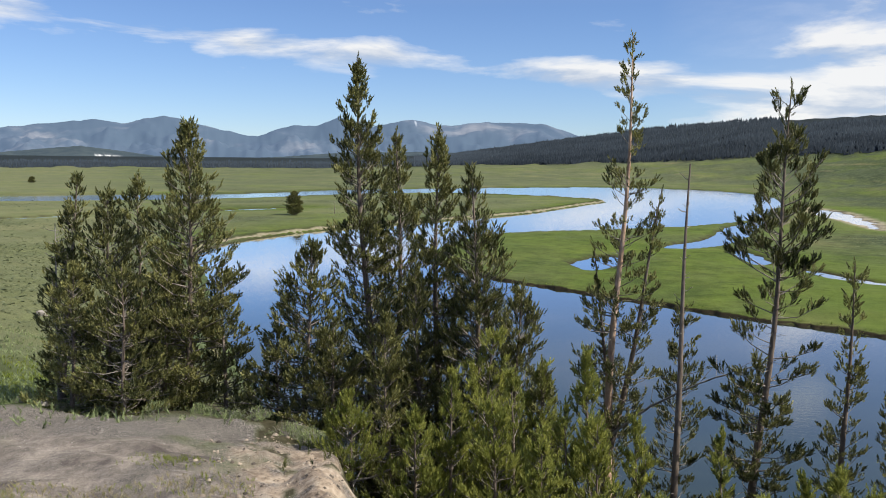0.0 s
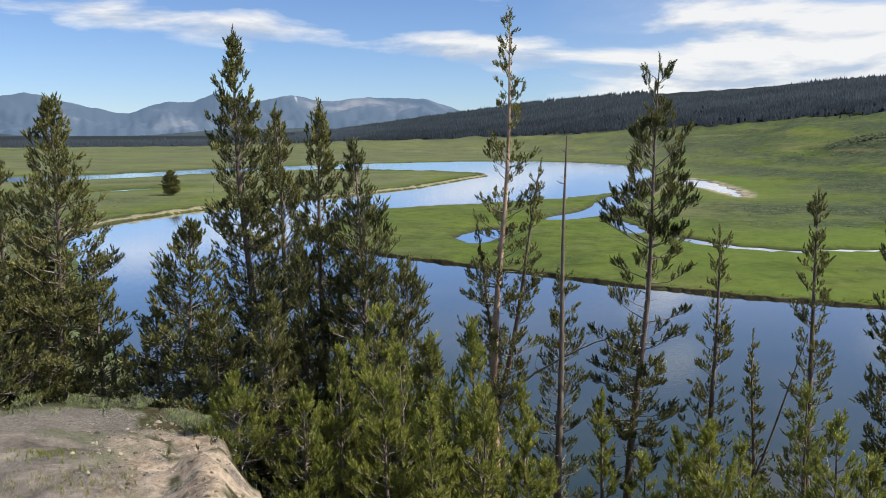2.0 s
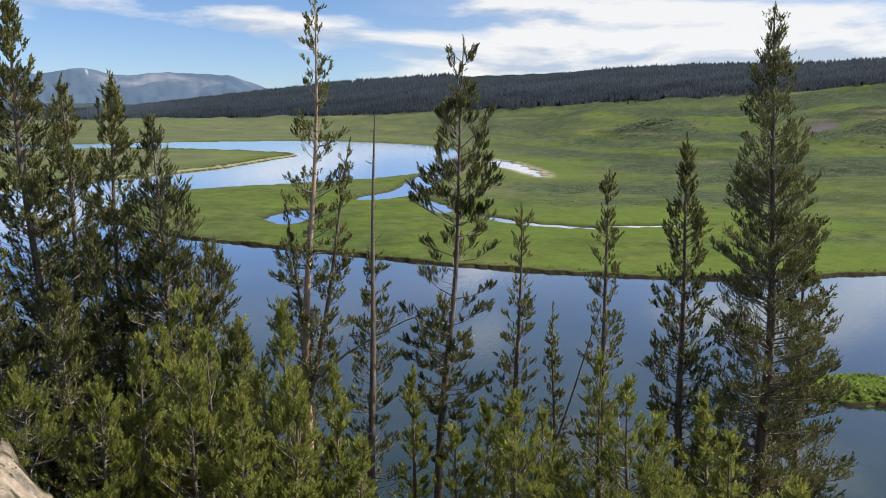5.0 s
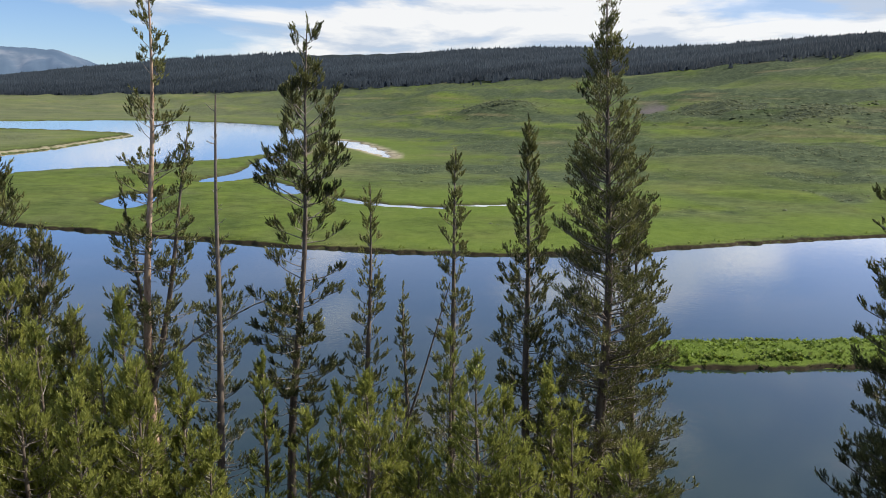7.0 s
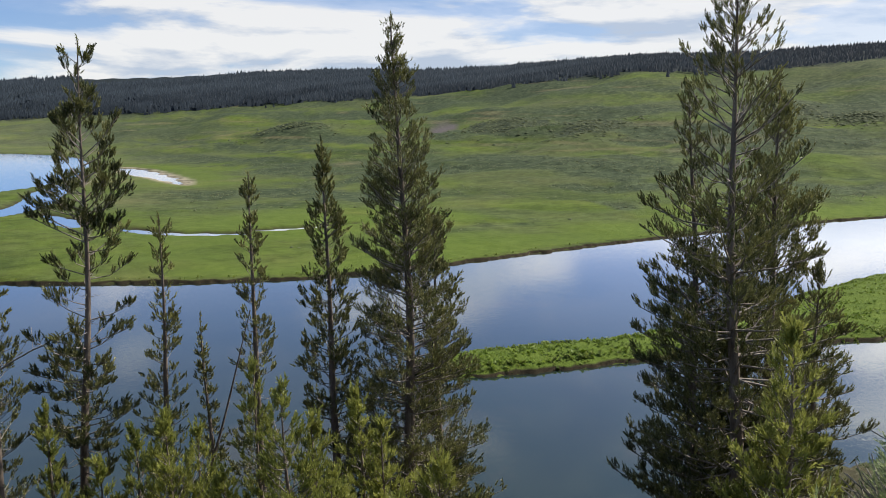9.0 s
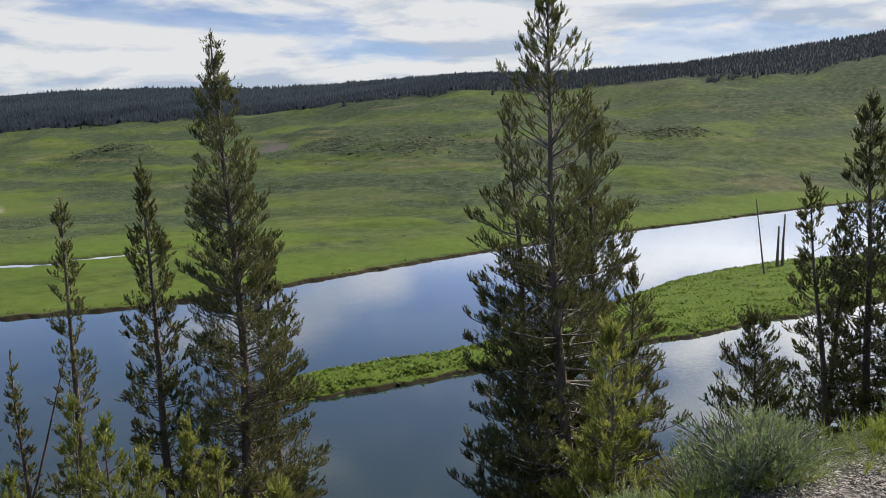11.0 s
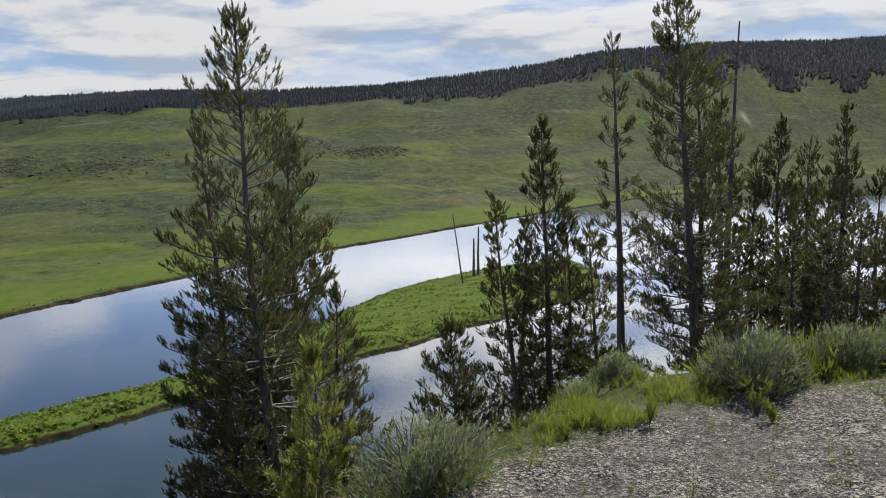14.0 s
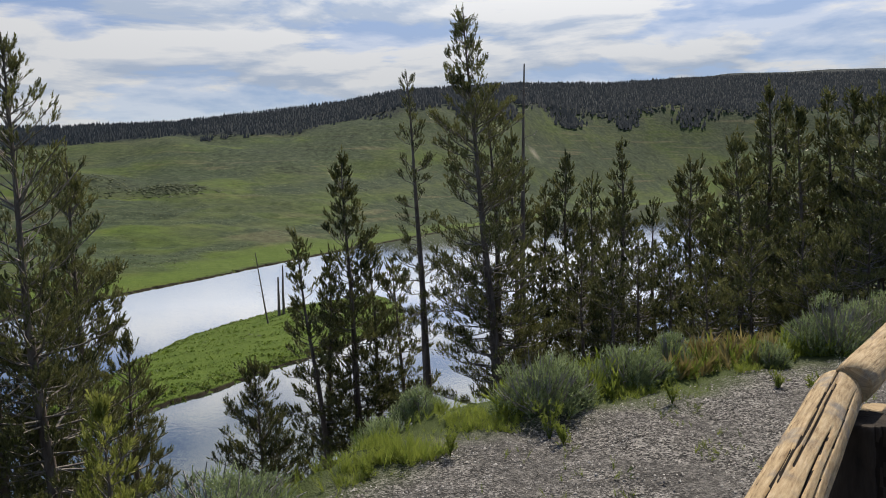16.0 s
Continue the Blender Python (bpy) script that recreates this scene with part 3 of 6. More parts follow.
    cover["litter"] = on_bluff * (1 - gravel) * smooth(-r, -75, -50) * smooth(az, -23, -19) * (0.96 - 0.2 * smooth(bare, 0.4, 0.8)) * (1 - 0.8 * smooth(az, 62, 74) * smooth(-r, -13, -9))
    belts = smooth(1.1 * waves(s * 420, az * 3.2, 95, 58, 4) + 0.3 * waves(x, y, 45, 59, 3), -0.30, 0.22)
    cover["sage"] = np.where(s > 0.03, cover["sage"] * (1 - smooth(s, 0.03, 0.12)) + belts * smooth(s, 0.03, 0.12) * smooth(sd, 12, 30), cover["sage"])
    cover["sage"] = np.where(on_bluff, 0.9 * smooth(-az, 5, 20) * smooth(r, 16, 24), cover["sage"])
    return z, cover


def ground_z(x, y):
    return float(land([x], [y])[0][0])


def mesh_from(name, verts, faces, mat, sizes=None, attrs=None, smooth_faces=False):
    """A mesh from arrays: faces all of one size (an n x k array)."""
    me = bpy.data.meshes.new(name)
    verts, faces = np.asarray(verts, np.float32), np.asarray(faces, np.int32)
    me.vertices.add(len(verts))
    me.vertices.foreach_set("co", verts.ravel())
    k = faces.shape[1]
    me.loops.add(faces.size)
    me.loops.foreach_set("vertex_index", faces.ravel())
    me.polygons.add(len(faces))
    me.polygons.foreach_set("loop_start", np.arange(0, faces.size, k, dtype=np.int32))
    if smooth_faces:
        me.polygons.foreach_set("use_smooth", np.ones(len(faces), bool))
    me.update(calc_edges=True)
    for key, val in (attrs or {}).items():
        a = me.attributes.new(key, "FLOAT", "POINT")
        a.data.foreach_set("value", np.asarray(val, np.float32))
    me.materials.append(mat)
    return me


def build_ground():
    rings = np.concatenate([[0.0008, 0.12, 0.25], np.geomspace(0.4, 10, 54), np.geomspace(10.3, 60, 88), np.geomspace(60.7, 420, 180), np.geomspace(428, 2900, 62), [3600, 4600]])
    az = np.concatenate([np.concatenate([np.arange(-60, -32, 1.5), np.arange(-32, 118, 0.45), np.arange(118, 130, 1.5)]), np.arange(130, 300, 4.0)])
    R, A = np.meshgrid(rings, np.radians(az), indexing="ij")
    x, y = (R * np.sin(A) - 0.8 * np.exp(-R / 2.5)).ravel(), (R * np.cos(A) - 0.6 * np.exp(-R / 2.5)).ravel()
    z, cover = land(x, y)
    nr, na = R.shape
    i, j = np.meshgrid(np.arange(nr - 1), np.arange(na), indexing="ij")
    a = (i * na + j).ravel()
    b = (i * na + (j + 1) % na).ravel()
    faces = np.stack([a, b, b + na, a + na], -1)[:, ::-1]
    verts = np.stack([x, y, z], -1)
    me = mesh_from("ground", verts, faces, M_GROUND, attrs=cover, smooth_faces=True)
    ob = new("ground", me)
    tagged(ob, "grassy river valley with a gravel overlook and a wooded bluff", "ground", kind="structure")
    return ob


build_ground()


def build_banks():
    """Ragged cut banks: a dark undercut face of earth with a lip of turf, along the far shore and round the island."""
    def ribbon(outline, first, last, side, seed, profile, cover):
        p = outline[first:last]
        step = np.concatenate([[0], np.cumsum(np.linalg.norm(np.diff(p, axis=0), axis=1))])
        t = np.arange(0, step[-1], 0.45)
        p = np.stack([np.interp(t, step, p[:, k]) for k in (0, 1)], -1)
        way = np.gradient(p, axis=0)
        out = np.stack([way[:, 1], -way[:, 0]], -1) / (np.linalg.norm(way, axis=1, keepdims=True) + 1e-9) * side
        rng = np.random.RandomState(seed)
        wob = -0.35 * waves(p[:, 0], p[:, 1], 7, 21, 3)
        jag = 0.35 * waves(p[:, 0], p[:, 1], 2.6, seed, 3) + rng.normal(0, 0.07, len(p))
        tall = (0.46 if side < 0 else 0.34) + 0.16 * waves(p[:, 0], p[:, 1], 11, seed + 1, 3) + rng.normal(0, 0.03, len(p))
        rows = []
        for off, rise in profile:
            z = None if rise is None else rise if rise < 0 else tall * rise
            q = p + out * (wob + off + (jag if z is not None else 0))[:, None]
            rows.append(np.column_stack([q, land(q[:, 0], q[:, 1])[0] - 0.06 if z is None else np.broadcast_to(z, len(q))]))
        v = np.array(rows)
        nr, n = v.shape[:2]
        i, j = np.meshgrid(np.arange(nr - 1), np.arange(n - 1), indexing="ij")
        a = (i * n + j).ravel()
        f = np.stack([a, a + 1, a + n + 1, a + n], -1)
        return v.reshape(-1, 3), f if side < 0 else f[:, ::-1], {key: np.repeat(np.array(val, float), n) for key, val in cover.items()}

    far = int(len(RIVER_EAST) * 1.5 / 43), int(len(RIVER_EAST) * 25.5 / 43)
    west = int(len(RIVER) * 7.5 / 43), int(len(RIVER) * 19 / 43)
    cut = ((-0.15, -0.25), (0.15, 0.7), (0.42, 1.0), (2.6, None))
    beach = ((-0.6, -0.25), (1.6, 0.5), (2.2, 1.7), (3.0, 2.0), (8.0, None))
    island = np.vstack([ISLAND, ISLAND[:2]])
    for name, outline, span, side, profile, cover, label in (
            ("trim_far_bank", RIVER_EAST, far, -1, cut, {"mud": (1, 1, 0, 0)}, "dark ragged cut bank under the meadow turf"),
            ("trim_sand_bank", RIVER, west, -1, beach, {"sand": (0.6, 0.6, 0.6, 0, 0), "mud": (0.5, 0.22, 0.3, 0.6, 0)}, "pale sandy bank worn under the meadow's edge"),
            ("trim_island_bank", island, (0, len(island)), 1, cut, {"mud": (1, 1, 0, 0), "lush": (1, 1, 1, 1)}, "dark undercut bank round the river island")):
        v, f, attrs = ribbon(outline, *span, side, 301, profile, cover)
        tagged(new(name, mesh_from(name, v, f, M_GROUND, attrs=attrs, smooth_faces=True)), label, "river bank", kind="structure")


build_banks()
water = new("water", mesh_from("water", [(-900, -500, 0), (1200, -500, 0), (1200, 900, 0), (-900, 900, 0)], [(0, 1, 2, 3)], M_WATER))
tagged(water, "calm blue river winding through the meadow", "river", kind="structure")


def build_mountains():
    """A far range, kept beyond everything that shifts."""
    az_t = np.array([-60, -45, -36, -27.9, -26, -22.6, -21, -18.4, -16.7, -13.1, -12.5, -10.3, -8.6, -7.1, -4.8, -2.1, -0.2, 2.9, 6.7, 9, 12, 16, 22, 60])
    el_t = np.array([1.0, 1.5, 1.6, 1.9, 2.19, 2.57, 2.37, 2.94, 2.55, 1.7, 1.71, 2.49, 2.45, 3.11, 2.5, 2.99, 2.56, 2.85, 2.76, 2.01, 1.2, 0.8, 0.5, 0.2])
    az = np.arange(-60, 40, 0.12)
    peak = np.interp(az, az_t, el_t) + 0.05 * waves(az * 10, az * 0, 14, 41)
    depth = np.linspace(0, 1, 26)
    D, A = np.meshgrid(depth, az, indexing="ij")
    pk = np.tile(peak, (26, 1))
    r = 3300 + 1300 * D
    prof = np.where(D < 0.75, (D / 0.75) ** 1.5, 1 - (D - 0.75) * 1.2)
    z = 19 + r * np.tan(np.radians(pk)) * prof - 12 * (1 - D)
    x, y = r * np.sin(np.radians(A)), r * np.cos(np.radians(A))
    z = z + (waves(x, y, 420, 42) * 44 + waves(x, y, 150, 47, 3) * 13) * np.sin(np.pi * np.clip(D / 0.75, 0, 1)) * (D < 0.75)
    snow = smooth(waves(x, y, 60, 43), 1.0, 1.15) * smooth(z, 150, 190) * (D < 0.8)
    nd, na = D.shape
    i, j = np.meshgrid(np.arange(nd - 1), np.arange(na - 1), indexing="ij")
    a = (i * na + j).ravel()
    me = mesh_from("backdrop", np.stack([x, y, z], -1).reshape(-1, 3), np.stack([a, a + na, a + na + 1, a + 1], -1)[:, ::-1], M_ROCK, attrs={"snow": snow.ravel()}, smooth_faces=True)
    tagged(new("backdrop", me), "distant mountain range with painted blue haze and small snow patches", "mountains", kind="structure")
    # a low wooded foothill before the range, with a pale mineral scar
    fa = np.array([-60, -40, -28, -26, -23.5, -21.5, -18.8, -14.6, -11, -7, -1, 4, 10])
    fe = np.array([0.2, 0.25, 0.38, 0.6, 0.85, 0.62, 0.25, 0.12, 0.3, 0.62, 0.75, 0.6, 0.3])
    az = np.arange(-60, 10, 0.12)
    D, A = np.meshgrid(np.linspace(0, 1, 10), az, indexing="ij")
    r = 2800 + 420 * D
    z = 19 + r * np.tan(np.radians(-0.55 + (np.interp(A, fa, fe) + 0.55 + 0.02 * waves(A * 10, A * 0, 5, 45)) * D**0.8))
    x, y = r * np.sin(np.radians(A)), r * np.cos(np.radians(A))
    scar = smooth(np.cos(np.radians((A + 21.8) * 60)), 0.55, 0.8) * (np.abs(A + 22.2) < 2.4) * smooth(D, 0.42, 0.5) * smooth(-D, -0.68, -0.6) * smooth(waves(x, y, 45, 46), -0.2, 0.2)
    nd, na = D.shape
    i, j = np.meshgrid(np.arange(nd - 1), np.arange(na - 1), indexing="ij")
    a = (i * na + j).ravel()
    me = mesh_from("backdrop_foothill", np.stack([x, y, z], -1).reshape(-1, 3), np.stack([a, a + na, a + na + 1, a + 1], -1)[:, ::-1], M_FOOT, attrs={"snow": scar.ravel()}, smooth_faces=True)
    tagged(new("backdrop_foothill", me), "dark wooded foothill with painted haze and a pale bare scar", "foothill", kind="structure")


build_mountains()


def spires(xy, heights, seed, sides=4, tone=0.0):
    """Many small jagged spruces in one mesh: three stacked skirts each."""
    rng = np.random.RandomState(seed)
    n = len(xy)
    z0 = land(xy[:, 0], xy[:, 1])[0] - 0.3
    V, F, T, U = [], [], [], []
    count = 0
    for lo, hi, wid in ((0.0, 0.86, 0.31), (0.34, 0.96, 0.26)):
        ang = np.linspace(0, 2 * np.pi, sides, endpoint=False)[None] + rng.uniform(0, 6, (n, 1))
        rad = heights[:, None] * wid * rng.uniform(0.6, 1.35, (n, sides))
        ring = np.stack([xy[:, :1] + rad * np.cos(ang), xy[:, 1:] + rad * np.sin(ang), z0[:, None] + heights[:, None] * (lo + rng.uniform(-0.04, 0.04, (n, sides)))], -1)
        tip = np.stack([xy[:, 0], xy[:, 1], z0 + heights * hi], -1)[:, None]
        V.append(np.concatenate([ring, tip], 1).reshape(-1, 3))
        base = count + np.arange(n)[:, None] * (sides + 1)
        k = np.arange(sides)
        F.append(np.stack([base + k, base + (k + 1) % sides, np.broadcast_to(base + sides, (n, sides))], -1).reshape(-1, 3))
        T.append(np.repeat(np.clip(rng.uniform(0.05, 0.25, n) + 0.22 * waves(xy[:, 0], xy[:, 1], 130, 19, 3) + tone, 0, 1), sides + 1))
        soft = np.concatenate([np.stack([np.cos(ang) * 0.3, np.sin(ang) * 0.3, np.ones_like(ang)], -1), np.tile([[[0, 0, 1.0]]], (n, 1, 1))], 1).reshape(-1, 3)
        U.append(soft / np.linalg.norm(soft, axis=1, keepdims=True))
        count += n * (sides + 1)
    return np.vstack(V), np.vstack(F), np.concatenate(T), np.vstack(U)


def build_woods():
    rng = np.random.RandomState(7)
    pts = []
    for lo, hi, step_t, rows, step_r in ((-34, -2, 6, 18, 21), (-2, 22, 3.6, 66, 9.4), (22, 60, 2.3, 52, 7.0), (60, 128, 2.2, 28, 16.0)):
        for k in range(rows):
            a = lo
            while a < hi:
                e = np.interp(a, WOOD_AZ, WOOD_R)
                r = e + (k + rng.uniform(-0.5, 0.5)) * step_r + (6 * math.sin(a * 2.1) + 3 * math.sin(a * 5.3) if k < 3 else 0)
                if r < e * 1.46:
                    pts.append((r * math.sin(radians(a)), r * math.cos(radians(a))))
                a += math.degrees(step_t / e) * rng.uniform(0.5, 1.5)
    # stragglers in front of the wood's edge
    for _ in range(60):
        a = rng.uniform(0, 125)
        r = np.interp(a, WOOD_AZ, WOOD_R) - abs(rng.normal(0, 9))
        pts.append((r * math.sin(radians(a)), r * math.cos(radians(a))))
    # tongues of forest that reach down the eastern hillside
    for a0, deep, broad in ((91.5, 40, 0.7), (94.2, 60, 0.9), (98.6, 60, 1.2), (102.4, 50, 1.0), (106.5, 60, 1.4)):
        for _ in range(170):
            q = rng.rand()
            a = a0 + rng.normal(0, broad * (1.1 - 0.7 * q)) * 0.6
            r = np.interp(a, WOOD_AZ, WOOD_R) - q * deep
            pts.append((r * math.sin(radians(a)), r * math.cos(radians(a))))
    xy = np.array(pts)
    rr = np.hypot(xy[:, 0], xy[:, 1]) / np.interp(np.degrees(np.arctan2(xy[:, 0], xy[:, 1])), WOOD_AZ, WOOD_R)
    hts = rng.gamma(20, 0.42, len(xy)).clip(3.5, 13) * (1 + 0.25 * waves(xy[:, 0], xy[:, 1], 55, 9, 2)) * np.interp(rr, [1, 1.06, 1.34, 1.45], [1.25, 0.9, 0.95, 1.15]) * np.interp(np.degrees(np.arctan2(xy[:, 0], xy[:, 1])), [25, 45, 62, 75, 84, 96], [1, 0.8, 0.72, 0.58, 0.62, 0.95])
    bearing = np.degrees(np.arctan2(xy[:, 0], xy[:, 1]))
    hts = 5.6 + (hts - 5.6) * np.interp(bearing, [20, 40, 62], [0.9, 0.65, 0.5])
    # tone paints haze into back and northern trees, backlit shade into eastern ones
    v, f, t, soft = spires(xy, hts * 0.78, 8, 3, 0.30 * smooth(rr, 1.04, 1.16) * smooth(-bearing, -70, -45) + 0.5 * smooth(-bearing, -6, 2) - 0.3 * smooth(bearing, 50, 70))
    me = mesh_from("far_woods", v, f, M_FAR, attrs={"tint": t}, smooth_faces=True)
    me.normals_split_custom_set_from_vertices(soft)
    tagged(new("far_woods", me), "dense conifer forest on the far ridge, haze and shade in its tint", "forest", kind="stuff")


build_woods()

# ---- pines ----


def tube(path, radii, sides):
    """A tapered tube round a path: arrays of verts and quads."""
    path, radii = np.asarray(path, float), np.asarray(radii, float)
    t = np.gradient(path, axis=0)
    t /= np.linalg.norm(t, axis=1, keepdims=True) + 1e-9
    ref = np.where(np.abs(t[:, 2:3]) > 0.8, [[1.0, 0, 0]], [[0, 0, 1.0]])
    u = np.cross(t, ref)
    u /= np.linalg.norm(u, axis=1, keepdims=True) + 1e-9
    w = np.cross(t, u)
    a = np.linspace(0, 2 * np.pi, sides, endpoint=False)
    v = path[:, None] + radii[:, None, None] * (np.cos(a)[None, :, None] * u[:, None] + np.sin(a)[None, :, None] * w[:, None])
    n = len(path)
    i, j = np.meshgrid(np.arange(n - 1), np.arange(sides), indexing="ij")
    q = np.stack([i * sides + j, i * sides + (j + 1) % sides, (i + 1) * sides + (j + 1) % sides, (i + 1) * sides + j], -1).reshape(-1, 4)
    return v.reshape(-1, 3), q


def branch_tubes(paths, radii, sides=3):
    """Many short tubes at once: paths n x k x 3."""
    n, k, _ = paths.shape
    t = np.gradient(paths, axis=1)
    t /= np.linalg.norm(t, axis=2, keepdims=True) + 1e-9
    ref = np.where(np.abs(t[..., 2:3]) > 0.85, [1.0, 0, 0], [0, 0, 1.0])
    u = np.cross(t, ref)
    u /= np.linalg.norm(u, axis=2, keepdims=True) + 1e-9
    w = np.cross(t, u)
    a = np.linspace(0, 2 * np.pi, sides, endpoint=False)
    v = paths[:, :, None] + radii[:, :, None, None] * (np.cos(a)[:, None] * u[:, :, None] + np.sin(a)[:, None] * w[:, :, None])
    b, i, j = np.meshgrid(np.arange(n), np.arange(k - 1), np.arange(sides), indexing="ij")
    base = b * k * sides
    q = np.stack([base + i * sides + j, base + i * sides + (j + 1) % sides, base + (i + 1) * sides + (j + 1) % sides, base + (i + 1) * sides + j], -1)
    return v.reshape(-1, 3), q.reshape(-1, 4)


def tuft_shape(blades, seed, width=0.10, splay=0.55):
    """A bottle-brush of needle blades along +z, one unit long."""
    rng = np.random.RandomState(seed)
    out = []
    for k in range(blades):
        a = rng.uniform(0, 2 * np.pi)
        z0 = rng.uniform(-0.05, 0.55)
        d = np.array([math.cos(a) * splay * rng.uniform(0.6, 1.2), math.sin(a) * splay * rng.uniform(0.6, 1.2), rng.uniform(0.25, 0.75)])
        d *= rng.uniform(0.45, 0.7) / np.linalg.norm(d)
        s = np.array([-math.sin(a), math.cos(a), 0]) * width * rng.uniform(0.7, 1.2)
        s = s + np.array([0, 0, rng.uniform(-0.4, 0.4) * width])
        o = np.array([0, 0, z0])
        out.append([o + s, o - s, o + d + 0.15 * s])
    return np.array(out).reshape(-1, 3)


def brush_shape(blades, seed, wide=0.10):
    """A pine shoot along +z, one unit long: bundles of needles that stand out all round the twig and give it a blunt, rounded end."""
    rng = np.random.RandomState(seed)
    out = []
    for k in range(blades):
        b = k * 2.4 + rng.uniform(-0.4, 0.4)
        up = (k + rng.uniform(0, 1)) / blades
        tilt = math.radians(43 - 34 * up) * rng.uniform(0.7, 1.25)
        d = np.array([math.cos(b) * math.sin(tilt), math.sin(b) * math.sin(tilt), math.cos(tilt)])
        o = np.array([0, 0, 0.02 + 0.60 * up])
        side = np.array([-math.sin(b), math.cos(b), 0]) * math.cos(rng.uniform(-0.9, 0.9)) + np.array([0, 0, 1.0]) * rng.uniform(-0.6, 0.6)
        side *= wide * rng.uniform(0.75, 1.25) / np.linalg.norm(side)
        end = o + d * rng.uniform(0.32, 0.44)
        # every third bundle fans out, the others taper to a point
        out.append([o + side, o - side, end + d * 0.05] if k % 3 else [o, end + side * 0.8, end - side * 0.8])
    return np.array(out).reshape(-1, 3)


SHOOTS = [brush_shape(10, 20 + s, 0.066) for s in range(8)]
FAR_SHOOTS = [brush_shape(6, 30 + s, 0.098) for s in range(8)]
FINE_SHOOTS = [brush_shape(5, 40 + s, 0.085) for s in range(8)]


def place_tufts(pos, way, size, rng, shapes=SHOOTS, shade=None):
    """Tufts at pos along way: verts, triangles and a tint each."""
    n = len(pos)
    way = way / (np.linalg.norm(way, axis=1, keepdims=True) + 1e-9)
    ref = np.where(np.abs(way[:, 2:3]) > 0.9, [[1.0, 0, 0]], [[0, 0, 1.0]])
    u = np.cross(way, ref)
    u /= np.linalg.norm(u, axis=1, keepdims=True)
    w = np.cross(way, u)
    spin = rng.uniform(0, 2 * np.pi, n)
    u, w = np.cos(spin)[:, None] * u + np.sin(spin)[:, None] * w, -np.sin(spin)[:, None] * u + np.cos(spin)[:, None] * w
    kind = rng.randint(0, len(shapes), n)
    sh = np.array(shapes)[kind]
    v = pos[:, None] + size[:, None, None] * (sh[..., :1] * u[:, None] + sh[..., 1:2] * w[:, None] + sh[..., 2:] * way[:, None])
    per = sh.shape[1]
    tint = np.repeat(np.clip(rng.normal(0.5, 0.17, n) + (0 if shade is None else shade), 0, 1), per)
    return v.reshape(-1, 3), np.arange(n * per).reshape(-1, 3), tint


def part(name, me, parent, label="", kind=""):
    ob = new(name, me)
    tagged(ob, kind=kind)
    ob.parent = parent
    if label:
        tagged(ob, label)
    return ob


TREE_SEED = [100]
GROWN = []


def trunk_line(low, top, rng, bend=0.012, n=16):
    low, top = np.array(low, float), np.array(top, float)
    way = (top - low) / (top[2] - low[2])
    gz = ground_z(low[0], low[1])
    for _ in range(3):
        foot = low + way * (gz - low[2])
        gz = ground_z(foot[0], foot[1])
    foot = low + way * (gz - 0.15 - low[2])
    u = np.linspace(0, 1, n)
    line = foot + (top - foot) * u[:, None]
    h = top[2] - foot[2]
    ph = rng.uniform(0, 6.28, 4)
    line[:, 0] += bend * h * (np.sin(4 * u + ph[0]) * 0.6 + np.sin(9 * u + ph[1]) * 0.3) * np.sin(np.pi * u)
    line[:, 1] += bend * h * (np.sin(4 * u + ph[2]) * 0.6 + np.sin(9 * u + ph[3]) * 0.3) * np.sin(np.pi * u)
    return foot, line, h


